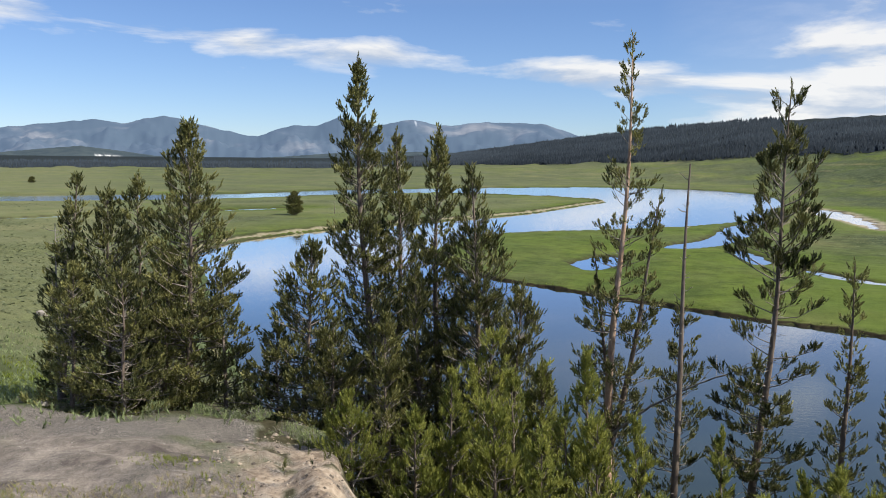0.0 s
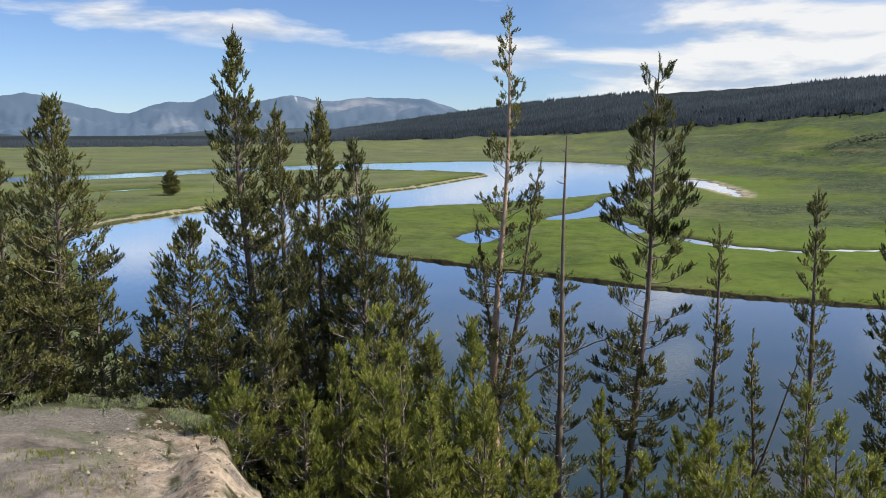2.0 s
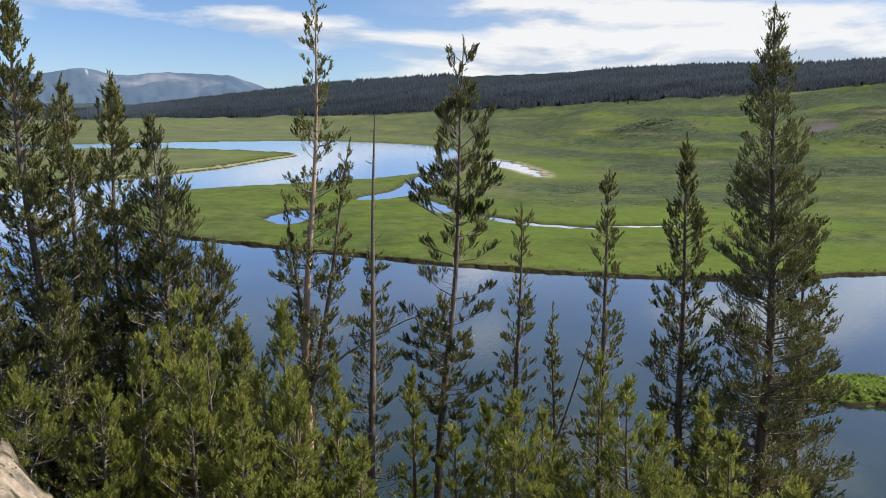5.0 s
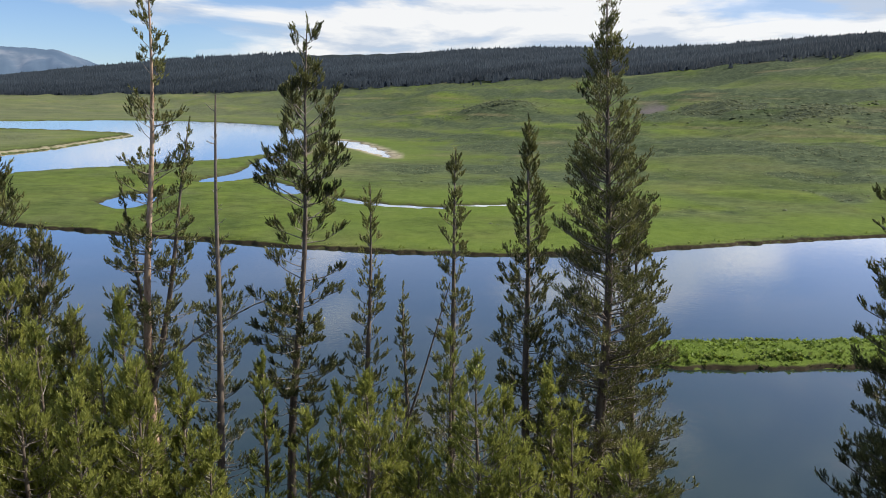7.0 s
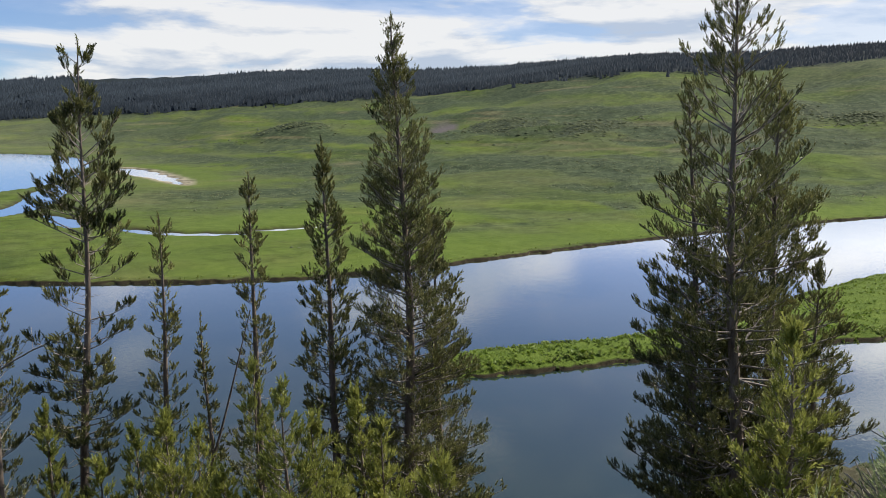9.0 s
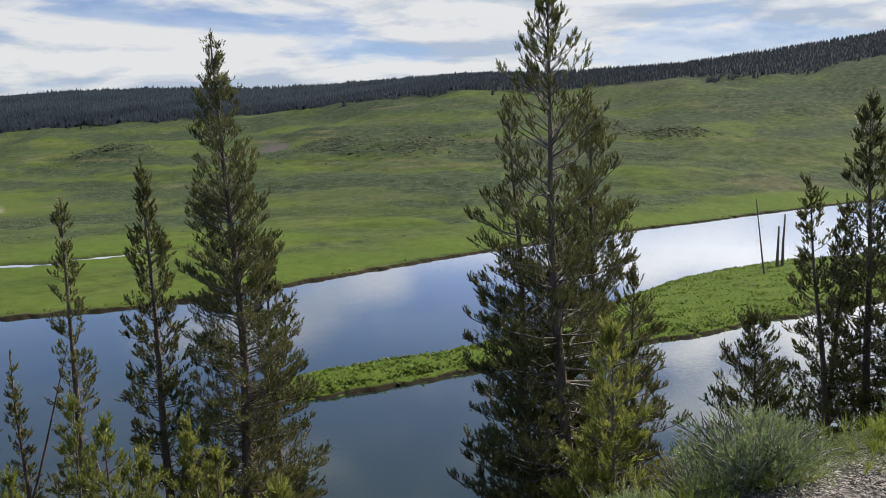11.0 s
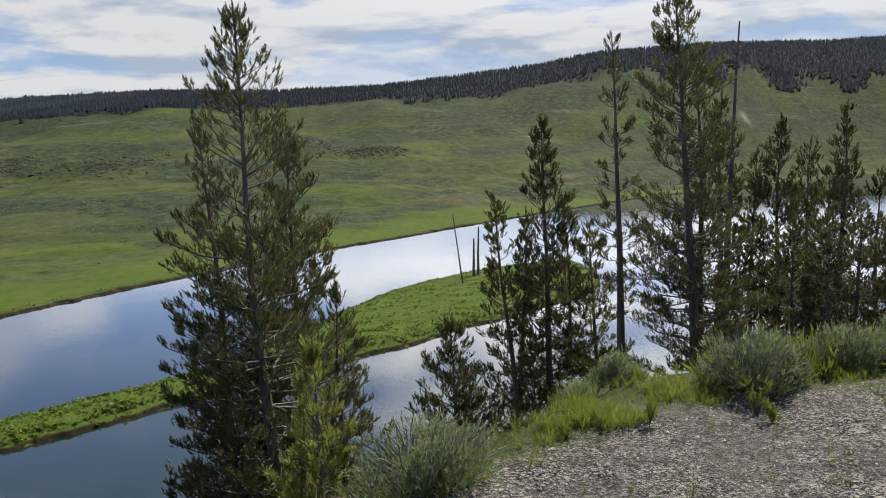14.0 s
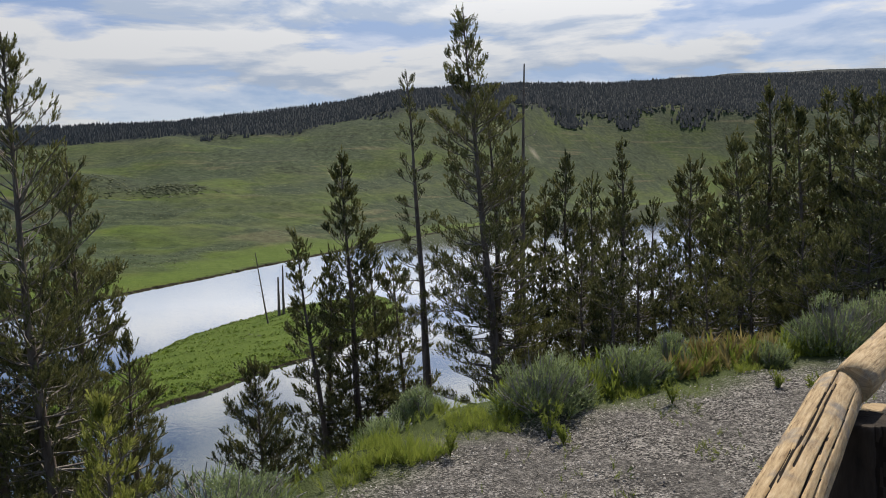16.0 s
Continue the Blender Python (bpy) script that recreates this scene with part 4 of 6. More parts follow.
def grow(name, low, top, half, start, dens, style, needles, bark, label, category="pine tree", width=None):
    TREE_SEED[0] += 1
    rng = np.random.RandomState(TREE_SEED[0])
    foot, line, h = trunk_line(low, top, rng)
    root = new(name)
    GROWN.append(root)
    root.location = foot
    tagged(root, label, category, group="pines on the bluff")
    line = line - foot
    u = np.linspace(0, 1, len(line))
    r0 = width or (0.012 * h + 0.025)
    v, q = tube(line, r0 * (1 - 0.93 * u ** 0.85) * (1 + 0.35 * np.exp(-u * 28)), 9)
    trunk = part("trunk", mesh_from("trunk", v, q, bark, smooth_faces=True), root)
    young = name == "young_pine"
    # limbs in loose whorls
    gap = 0.30 if not young else 0.22
    per = {"full": 4.6 if name == "young_pine" else 6.0, "sparse": 5.4, "tuft": 5.2}[style] * dens
    hs, x = [], start * h + 0.1
    while x < h * 0.975:
        hs += [x + rng.normal(0, gap * 0.30) for _ in range(max(1, rng.poisson(per)))]
        x += gap * rng.uniform(0.75, 1.25)
    hs = np.clip(np.array(hs), 0.02 * h, h * 0.985)
    n = len(hs)
    f = np.clip((hs / h - start) / (1 - start), 0, 1)
    shape = np.minimum((1 - f) ** 0.6 * (0.75 + 0.25 * smooth(f, -0.05, 0.25)), (1 - f) * 2.0) + 0.02
    if young:
        shape = np.minimum((1 - f) ** 0.85, 0.75 + f) + 0.02
    if style == "tuft":
        shape = 0.45 + 0.55 * np.sin(np.pi * np.clip(f * 0.9 + 0.1, 0, 1)) * (1 - 0.5 * f)
        shape *= np.clip((1.04 - f) / 0.12, 0.2, 1)
    if style == "sparse":
        shape = (1 - f) ** 0.6 * (0.7 + 0.3 * smooth(f, 0, 0.3)) + 0.04
    clump = 0.75 + 0.5 * (waves(hs * 1.0, hs * 0 + TREE_SEED[0], 1.6, TREE_SEED[0], 2) * 0.5 + 0.5)
    length = half * (1.60 if style == "full" else 1.45) * shape * rng.uniform(0.5, 1.15, n) * clump
    a = rng.uniform(0, 2 * np.pi, n)
    out = np.stack([np.cos(a), np.sin(a), np.zeros(n)], -1)
    rise = np.radians(-6 + (52 if not young else 40) * f**1.3 + (14 if young else 0) + rng.normal(0, 9, n))
    base = np.stack([np.interp(hs / h, u, line[:, k]) for k in range(3)], -1)
    K = 3
    s = np.linspace(0, 1, K)[None, :, None]
    upturn = 0.32 * (1 - 0.6 * f)
    paths = base[:, None] + length[:, None, None] * (out[:, None] * np.cos(rise)[:, None, None] * s + np.array([0, 0, 1.0]) * (np.sin(rise)[:, None, None] * s + upturn[:, None, None] * s**2.2))
    paths[:, 1:-1] += rng.normal(0, 0.04, (n, K - 2, 3)) * length[:, None, None]
    br = (0.008 + 0.011 * length)[:, None] * np.linspace(1, 0.35, K)[None]
    bv, bq = branch_tubes(paths, br)
    # side twigs on each limb
    near = math.hypot(foot[0], foot[1]) < 22.6
    tw = np.maximum(1, (length / ((0.118 if near else 0.135) if style == "full" else 0.15)).astype(int))
    close = math.hypot(foot[0], foot[1]) < 17.6 and not young
    if close:
        # an airy spire of single upswept limbs over the denser crown
        tw = np.maximum(1, (tw * (1 - 0.6 * smooth(f, 0.40, 0.72))).astype(int))
    ti = np.repeat(np.arange(n), tw)
    inner = {"full": 0.26, "sparse": 0.30, "tuft": 0.42}[style]
    tt = inner + (0.97 - inner) * rng.uniform(0, 1, len(ti)) ** 0.8
    seg = np.clip((tt * (K - 1)).astype(int), 0, K - 2)
    w = (tt * (K - 1) - seg)[:, None]
    p0 = paths[ti, seg] * (1 - w) + paths[ti, seg + 1] * w
    along = paths[ti, seg + 1] - paths[ti, seg]
    along /= np.linalg.norm(along, axis=1, keepdims=True) + 1e-9
    side = np.stack([-out[ti, 1], out[ti, 0], np.zeros(len(ti))], -1) * rng.choice([-1.0, 1.0], (len(ti), 1))
    tdir = along * 0.75 + side * rng.uniform(0.25, 0.9, (len(ti), 1)) + rng.normal(0, 0.18, (len(ti), 3)) + [0, 0, 0.32]
    tdir /= np.linalg.norm(tdir, axis=1, keepdims=True)
    tl = (0.12 + 0.34 * length[ti] * (1.05 - tt)) * rng.uniform(0.6, 1.2, len(ti))
    tp = p0[:, None] + tdir[:, None] * tl[:, None, None] * np.linspace(0, 1, 2)[None, :, None]
    show = np.ones(len(ti), bool) if near and style != "full" else rng.rand(len(ti)) < (0.5 if near else 0.12)
    tv, tq = branch_tubes(tp[show], np.full((show.sum(), 2), 0.006))
    part("branchwork", mesh_from("branchwork", np.vstack([bv, tv]), np.vstack([bq, tq + len(bv)]), M_LIMB), root, "thin upswept limbs and twigs", "stuff")
    # upright needle shoots along the outer twigs and at every tip
    size = 0.195 if not young else 0.190
    per_twig = {"full": 2, "sparse": 2, "tuft": 4}[style]
    if style == "sparse":
        size, per_twig = size * 0.85, per_twig + 1
    fine = near and not young and not close and foot[0] > 9
    if close:
        size, per_twig = size * 0.78, per_twig + 3
    if fine:
        size, per_twig = size * 0.76, round(per_twig * 2.5)
    k = np.repeat(np.arange(len(ti)), per_twig)
    q = rng.uniform(0.15, 1.05, len(k))
    pos = tp[k, 0] + (tp[k, 1] - tp[k, 0]) * q[:, None] + rng.normal(0, 0.035, (len(k), 3))
    way = tdir[k] * 0.7 + rng.normal(0, 0.26, (len(k), 3)) + [0, 0, 0.72]
    e = np.repeat(np.arange(n), 3)
    tipway = paths[e, -1] - paths[e, -2]
    tipway /= np.linalg.norm(tipway, axis=1, keepdims=True) + 1e-9
    pos = np.vstack([pos, paths[e, -1] - tipway * rng.uniform(0, 0.16, (len(e), 1)), line[-1] - np.stack([np.zeros(5), np.zeros(5), np.linspace(0.02, 0.34, 5)], -1)])
    way = np.vstack([way, tipway + rng.normal(0, 0.24, (len(e), 3)) + [0, 0, 0.65], np.stack([rng.normal(0, 0.22, 5), rng.normal(0, 0.22, 5), np.ones(5)], -1)])
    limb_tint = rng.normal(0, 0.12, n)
    # twig shoots tinted darker, limb tips lighter: crown shade and lit ends in colour
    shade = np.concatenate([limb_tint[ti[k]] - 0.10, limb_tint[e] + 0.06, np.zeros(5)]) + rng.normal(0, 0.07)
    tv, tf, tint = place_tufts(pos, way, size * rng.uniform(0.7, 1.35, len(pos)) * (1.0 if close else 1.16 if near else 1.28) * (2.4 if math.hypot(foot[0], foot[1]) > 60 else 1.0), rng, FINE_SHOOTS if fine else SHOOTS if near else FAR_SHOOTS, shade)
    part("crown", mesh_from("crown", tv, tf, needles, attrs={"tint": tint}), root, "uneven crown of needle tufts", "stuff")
    s = np.linspace(0, 1, 5)[None, :, None]
    K = 5
    # bare dead twigs low on the stem
    m = int((26 if style == "full" else 44) + 16 * rng.rand()) + (40 if bark == M_RED else 0) if not young else 6
    dh = h * rng.uniform(0.03, 0.72, m)
    a = rng.uniform(0, 2 * np.pi, m)
    dl = half * rng.uniform(0.35, 1.15, m) * (1.05 - dh / h)
    dp = np.stack([np.interp(dh / h, u, line[:, k]) for k in range(3)], -1)[:, None] + dl[:, None, None] * np.stack(
        [np.cos(a)[:, None] * s[0, :, 0], np.sin(a)[:, None] * s[0, :, 0], -0.25 * s[0, :, 0][None] + 0.35 * rng.uniform(0, 1, (m, 1)) * s[0, :, 0] ** 2], -1)
    dp[:, 1:] += rng.normal(0, 0.05, (m, K - 1, 3)) * dl[:, None, None]
    dv, dq = branch_tubes(dp, np.full((m, 1), 0.010) * np.linspace(1, 0.35, K)[None])
    part("deadwood", mesh_from("deadwood", dv, dq, M_DEAD), trunk, "bare grey dead twigs", "stuff")
    return root


def pine(low, top, half, start, dens, style):
    red = style == "sparse" and dens == 0.55
    words = {"full": "tall lodgepole pine with dense olive needles on the slope", "sparse": "thin lodgepole pine with a sparse ragged crown", "tuft": "leaning lodgepole pine with clumped tufts and a brown trunk"}[style]
    if style == "full" and math.hypot(low[0], low[1]) > 20.5:
        half, dens = half * 1.03, dens * 1.08
    return grow("pine_tree", low, top, half, start, dens, style, M_NEEDLE, M_RED if red else M_BARK, words, width=0.20 if red else 0.16 if style == "tuft" else None)


def young_pine(low, top, half, start, dens, style):
    return grow("young_pine", low, top, half, start, dens, style, M_YOUNG, M_BARK, "young bright green pine low on the bluff", "young pine")


def dead_tree(low, top, half, start, dens, style, thick=None):
    TREE_SEED[0] += 1
    rng = np.random.RandomState(TREE_SEED[0])
    foot, line, h = trunk_line(low, top, rng, 0.006)
    root = new("dead_tree")
    root.location = foot
    words = {"bare": "slim dead pine with bare twigs", "snag": "tall bare dead snag with broken limb stubs", "pole": "leaning dead pole against the pines"}[style]
    tagged(root, words, "dead tree")
    line = line - foot
    u = np.linspace(0, 1, len(line))
    r0 = thick or {"bare": 0.07, "snag": 0.13, "pole": 0.075}[style]
    v, q = tube(line, r0 * (1 - (0.55 if thick else 0.85) * u), 8)
    trunk = part("trunk", mesh_from("trunk", v, q, M_DEAD if style == "bare" else M_BARK, smooth_faces=True), root)
    n = {"bare": 60, "snag": 34, "pole": 5}[style]
    hs = h * rng.uniform(0.15, 0.97, n)
    a = rng.uniform(0, 2 * np.pi, n)
    ln = half * rng.uniform(0.3, 1.4, n) + 0.08
    s = np.linspace(0, 1, 5)
    p = np.stack([np.interp(hs / h, u, line[:, k]) for k in range(3)], -1)[:, None] + ln[:, None, None] * np.stack(
        [np.cos(a)[:, None] * s, np.sin(a)[:, None] * s, rng.uniform(-0.3, 0.5, (n, 1)) * s + 0.3 * s**2], -1)
    p[:, 1:] += rng.normal(0, 0.05, (n, 4, 3)) * ln[:, None, None]
    v, q = branch_tubes(p, np.full((n, 1), 0.014) * np.linspace(1, 0.4, 5)[None])
    part("branchwork", mesh_from("branchwork", v, q, M_DEAD), trunk, "bare grey limbs", "stuff")
    return root


pine((-11.39, 24.48, 12.09), (-10.84, 24.73, 18.49), 0.62, .05, 1.04, "full")
dead_tree((-11.47, 24.44, 12.97), (-11.44, 24.46, 17.13), 0.29, .2, .5, "bare")
pine((-9.81, 24.08, 12.05), (-9.72, 24.11, 18.15), 0.92, .05, 1.30, "full")
pine((-9.70, 26.27, 11.62), (-9.64, 26.29, 18.49), 0.88, .10, 1.30, "full")
pine((-7.44, 23.87, 12.13), (-7.25, 23.92, 20.00), 1.15, .05, 1.55, "full")
pine((-8.08, 23.66, 12.19), (-7.84, 23.74, 16.48), 0.85, .0, 1.30, "full")
pine((-6.43, 24.16, 11.98), (-6.46, 24.15, 15.96), 0.61, .0, 1.30, "full")
pine((-4.73, 23.53, 11.67), (-4.74, 23.53, 14.25), 0.72, .0, 1.30, "full")
pine((-3.81, 22.68, 11.37), (-3.60, 22.72, 16.71), 1.10, .04, 1.43, "full")
pine((-2.09, 23.91, 10.98), (-2.45, 23.87, 21.92), 0.98, .06, 1.37, "full")
pine((-1.24, 25.97, 10.30), (-1.49, 25.96, 19.97), 1.15, .05, 1.50, "full")
pine((-0.02, 23.00, 9.97), (-0.16, 23.00, 19.97), 0.91, .08, 1.37, "full")
pine((1.06, 21.97, 10.30), (0.75, 21.99, 18.92), 1.17, .05, 1.43, "full")
pine((1.85, 20.92, 10.65), (2.04, 20.90, 15.94), 0.94, .02, 1.43, "full")
pine((-1.32, 20.96, 11.06), (-1.47, 20.95, 15.09), 0.80, .0, 1.30, "full")
young_pine((0.26, 18.00, 11.67), (0.23, 18.00, 14.39), 0.72, .0, 1.15, "full")
pine((-2.87, 21.81, 11.20), (-2.89, 21.81, 14.92), 0.75, .0, 1.30, "full")
pine((-0.61, 21.99, 10.68), (-0.72, 21.99, 16.28), 0.84, .02, 1.30, "full")
pine((2.34, 18.86, 11.21), (2.33, 18.86, 14.46), 0.59, .0, 1.30, "full")
young_pine((-1.98, 17.89, 11.83), (-2.00, 17.89, 13.89), 0.72, .0, 1.15, "full")
young_pine((-0.53, 16.99, 11.70), (-0.54, 16.99, 13.80), 0.76, .0, 1.15, "full")
young_pine((1.91, 14.88, 12.31), (1.87, 14.88, 14.14), 0.72, .0, 1.15, "full")
pine((-8.73, 22.36, 12.47), (-8.70, 22.37, 16.15), 0.98, .0, 1.30, "full")
pine((-10.33, 22.76, 12.58), (-10.20, 22.82, 16.08), 0.75, .0, 1.17, "full")
young_pine((1.21, 16.96, 11.74), (1.05, 16.97, 14.18), 0.96, .0, 1.15, "full")
young_pine((3.13, 16.71, 12.11), (2.94, 16.74, 15.19), 0.66, .0, 1.03, "full")
pine((5.00, 23.47, 11.36), (5.20, 23.43, 22.54), 0.82, .30, .55, "sparse")
pine((5.26, 23.42, 13.05), (6.10, 23.21, 18.34), 0.56, .35, .6, "sparse")
pine((4.91, 24.00, 12.22), (4.42, 24.10, 16.57), 0.27, .1, .5, "sparse")
dead_tree((5.85, 20.17, 10.70), (5.95, 20.14, 19.04), 0.14, .3, .2, "snag")
pine((7.02, 24.07, 7.68), (7.04, 24.06, 15.18), 0.88, .05, .9, "sparse")
pine((8.02, 20.48, 10.59), (8.38, 20.34, 20.94), 0.93, .25, .8, "tuft")
pine((10.82, 21.53, 9.87), (10.77, 21.55, 16.50), 0.72, .05, .8, "sparse")
pine((11.74, 21.04, 8.42), (11.64, 21.10, 13.67), 0.36, .05, .9, "sparse")
dead_tree((12.04, 20.87, 10.41), (12.84, 20.39, 13.74), 0.07, .5, .1, "pole")
pine((13.47, 21.18, 11.00), (13.43, 21.21, 17.57), 0.68, .08, .75, "sparse")
pine((14.17, 18.26, 8.10), (14.00, 18.38, 18.54), 0.75, .06, 1.0, "full")
pine((15.18, 16.08, 8.62), (14.80, 16.43, 21.75), 1.30, .04, 1.6, "full")
pine((17.24, 16.87, 7.80), (16.99, 17.12, 16.44), 0.98, .04, 1.1, "full")
young_pine((3.03, 15.77, 11.12), (3.05, 15.77, 14.07), 0.85, .0, 1.03, "full")
young_pine((5.96, 17.07, 10.35), (5.95, 17.07, 13.43), 0.40, .0, 0.92, "full")
young_pine((6.47, 15.81, 10.38), (6.49, 15.80, 12.46), 0.68, .0, 1.03, "full")
young_pine((7.66, 15.28, 10.19), (7.61, 15.30, 13.22), 0.85, .0, 1.03, "full")
young_pine((9.17, 13.24, 10.73), (9.06, 13.31, 13.98), 0.85, .0, 1.03, "full")
young_pine((10.32, 16.07, 9.76), (10.23, 16.13, 13.60), 0.67, .0, 1.03, "full")
young_pine((11.34, 12.82, 10.38), (11.26, 12.89, 12.68), 0.66, .0, 1.03, "full")
young_pine((10.12, 9.85, 11.39), (10.05, 9.92, 13.12), 0.79, .0, 1.03, "full")
young_pine((1.51, 18.99, 10.05), (1.56, 18.99, 12.76), 1.16, .0, 1.15, "full")
young_pine((8.13, 13.89, 10.32), (8.10, 13.91, 12.30), 0.58, .0, 1.03, "full")
young_pine((9.27, 11.93, 10.71), (9.22, 11.97, 12.56), 0.63, .0, 1.03, "full")
young_pine((4.25, 15.50, 10.58), (4.30, 15.49, 12.59), 0.64, .0, 1.03, "full")
young_pine((2.20, 18.93, 9.90), (2.41, 18.90, 14.29), 1.19, .0, 1.15, "full")
young_pine((0.98, 20.02, 9.99), (1.28, 20.01, 14.92), 1.35, .0, 1.15, "full")
young_pine((4.08, 16.57, 10.50), (4.15, 16.56, 12.73), 0.71, .0, 1.03, "full")
young_pine((7.50, 16.46, 9.69), (7.50, 16.46, 12.56), 0.81, .0, 1.03, "full")
young_pine((8.69, 15.87, 9.66), (8.64, 15.90, 12.55), 0.78, .0, 1.03, "full")
young_pine((10.18, 13.75, 10.12), (10.11, 13.80, 12.96), 0.77, .0, 1.03, "full")
young_pine((11.64, 13.88, 9.83), (11.53, 13.97, 13.20), 0.70, .0, 1.03, "full")
young_pine((1.60, 17.93, 11.32), (1.54, 17.93, 14.42), 0.81, .0, 1.03, "full")
young_pine((2.62, 16.80, 11.70), (2.57, 16.80, 14.00), 0.73, .0, 1.03, "full")
young_pine((4.05, 16.51, 11.59), (3.97, 16.53, 13.86), 0.66, .0, 1.03, "full")
pine((13.88, 6.22, 12.92), (13.71, 6.56, 21.63), 1.22, .05, 1.3, "full")
pine((15.37, 7.72, 11.51), (15.66, 7.13, 17.75), 1.15, .02, 1.4, "full")
pine((14.45, 7.31, 12.91), (14.26, 7.65, 19.70), 0.82, .05, 1.0, "full")
pine((16.84, 6.97, 13.40), (16.80, 7.06, 20.04), 0.98, .06, 1.3, "full")
pine((16.23, 5.81, 12.95), (16.22, 5.83, 16.33), 0.67, .03, 1.1, "full")
young_pine((11.43, 4.35, 14.11), (11.42, 4.38, 16.19), 0.58, .0, 1.03, "full")
pine((18.86, 3.98, 12.34), (18.84, 4.09, 15.10), 0.85, .0, 1.7, "full")
pine((24.07, 3.36, 11.52), (23.98, 3.93, 17.80), 0.80, .05, 1.15, "sparse")
pine((25.08, 3.39, 11.65), (25.11, 3.17, 17.22), 0.66, .05, 1.1, "sparse")
pine((25.19, 2.53, 11.91), (25.17, 2.70, 20.06), 0.95, .06, 1.2, "full")
pine((26.25, 1.92, 11.99), (26.23, 2.15, 17.47), 0.82, .05, 1.15, "sparse")
pine((27.30, 1.22, 11.59), (27.28, 1.46, 16.71), 0.90, .05, 1.1, "sparse")
pine((22.33, 0.26, 13.73), (22.32, 0.57, 21.98), 0.60, .3, .75, "sparse")
pine((21.30, -1.48, 13.70), (21.34, -0.92, 23.38), 1.15, .05, 1.15, "full")
pine((22.43, -1.68, 14.58), (22.44, -1.49, 21.60), 0.60, .1, .9, "sparse")
pine((26.39, -2.38, 13.77), (26.38, -2.44, 20.63), 0.71, .05, .9, "full")
dead_tree((25.37, -2.52, 13.97), (25.34, -2.80, 22.52), 0.24, .25, .3, "snag")
pine((27.28, -3.48, 13.56), (27.27, -3.56, 18.89), 0.62, .03, 1.0, "full")
pine((27.19, -4.16, 13.55), (27.18, -4.24, 19.84), 0.99, .03, 1.1, "full")
pine((30.02, -5.46, 12.95), (30.01, -5.55, 19.22), 0.98, .03, 1.0, "full")
pine((24.92, -5.52, 13.96), (24.92, -5.54, 20.10), 0.71, .05, 1.0, "sparse")
pine((25.70, -6.58, 13.77), (25.69, -6.62, 18.30), 0.46, .05, .9, "sparse")
pine((25.41, -7.68, 13.96), (25.41, -7.68, 19.52), 0.78, .03, 1.1, "full")
pine((25.15, -8.48, 14.15), (25.16, -8.47, 17.80), 0.60, .03, 1.0, "full")
pine((24.03, -8.66, 14.52), (24.06, -8.58, 20.14), 0.82, .03, 1.25, "full")
pine((25.64, -10.09, 14.19), (25.62, -10.13, 21.66), 0.66, .03, 1.1, "full")
pine((26.37, -10.95, 14.03), (26.37, -10.94, 21.50), 0.60, .03, 1.0, "full")
pine((22.18, -3.84, 14.86), (22.18, -3.86, 17.25), 0.60, .0, 1.0, "full")
pine((21.07, -4.41, 15.04), (21.06, -4.44, 17.10), 0.60, .0, 1.0, "full")
pine((21.91, -5.23, 14.86), (21.90, -5.28, 17.51), 0.66, .0, 1.0, "full")
pine((21.72, -6.01, 15.01), (21.71, -6.03, 17.35), 0.66, .0, 1.0, "full")
pine((19.56, -6.27, 15.39), (19.56, -6.28, 16.97), 0.63, .0, 1.0, "full")
pine((20.19, -7.54, 15.37), (20.18, -7.56, 17.54), 0.71, .0, 1.0, "full")
pine((19.77, -8.58, 15.54), (19.77, -8.59, 17.79), 0.74, .0, 1.0, "full")
pine((18.57, -8.81, 15.85), (18.57, -8.81, 17.47), 0.76, .0, 1.0, "full")
pine((19.17, -9.86, 15.72), (19.18, -9.86, 17.90), 0.86, .0, 1.0, "full")
pine((23.47, -10.10, 14.57), (23.48, -10.09, 20.74), 0.60, .03, 1.1, "full")
pine((24.08, -11.20, 14.75), (24.09, -11.18, 21.19), 0.68, .03, 1.1, "full")
pine((22.90, -11.36, 14.94), (22.91, -11.33, 21.10), 0.68, .03, 1.1, "full")
pine((20.84, -10.99, 15.28), (20.87, -10.93, 20.95), 0.74, .03, 1.2, "full")
pine((19.57, -11.24, 15.22), (19.61, -11.15, 21.30), 1.05, .03, 1.1, "full")
pine((20.84, -13.01, 14.93), (20.90, -12.91, 21.02), 1.31, .03, 1.0, "full")
pine((32.90, -10.53, 12.66), (32.91, -10.50, 18.30), 1.10, .03, 1.0, "full")
pine((32.26, -12.36, 12.94), (32.27, -12.35, 19.10), 1.15, .03, 1.0, "full")
pine((31.55, -14.09, 13.01), (31.56, -14.07, 19.50), 1.15, .03, 1.0, "full")
pine((32.85, -6.67, 12.35), (32.84, -6.73, 17.91), 1.35, .03, 1.0, "full")



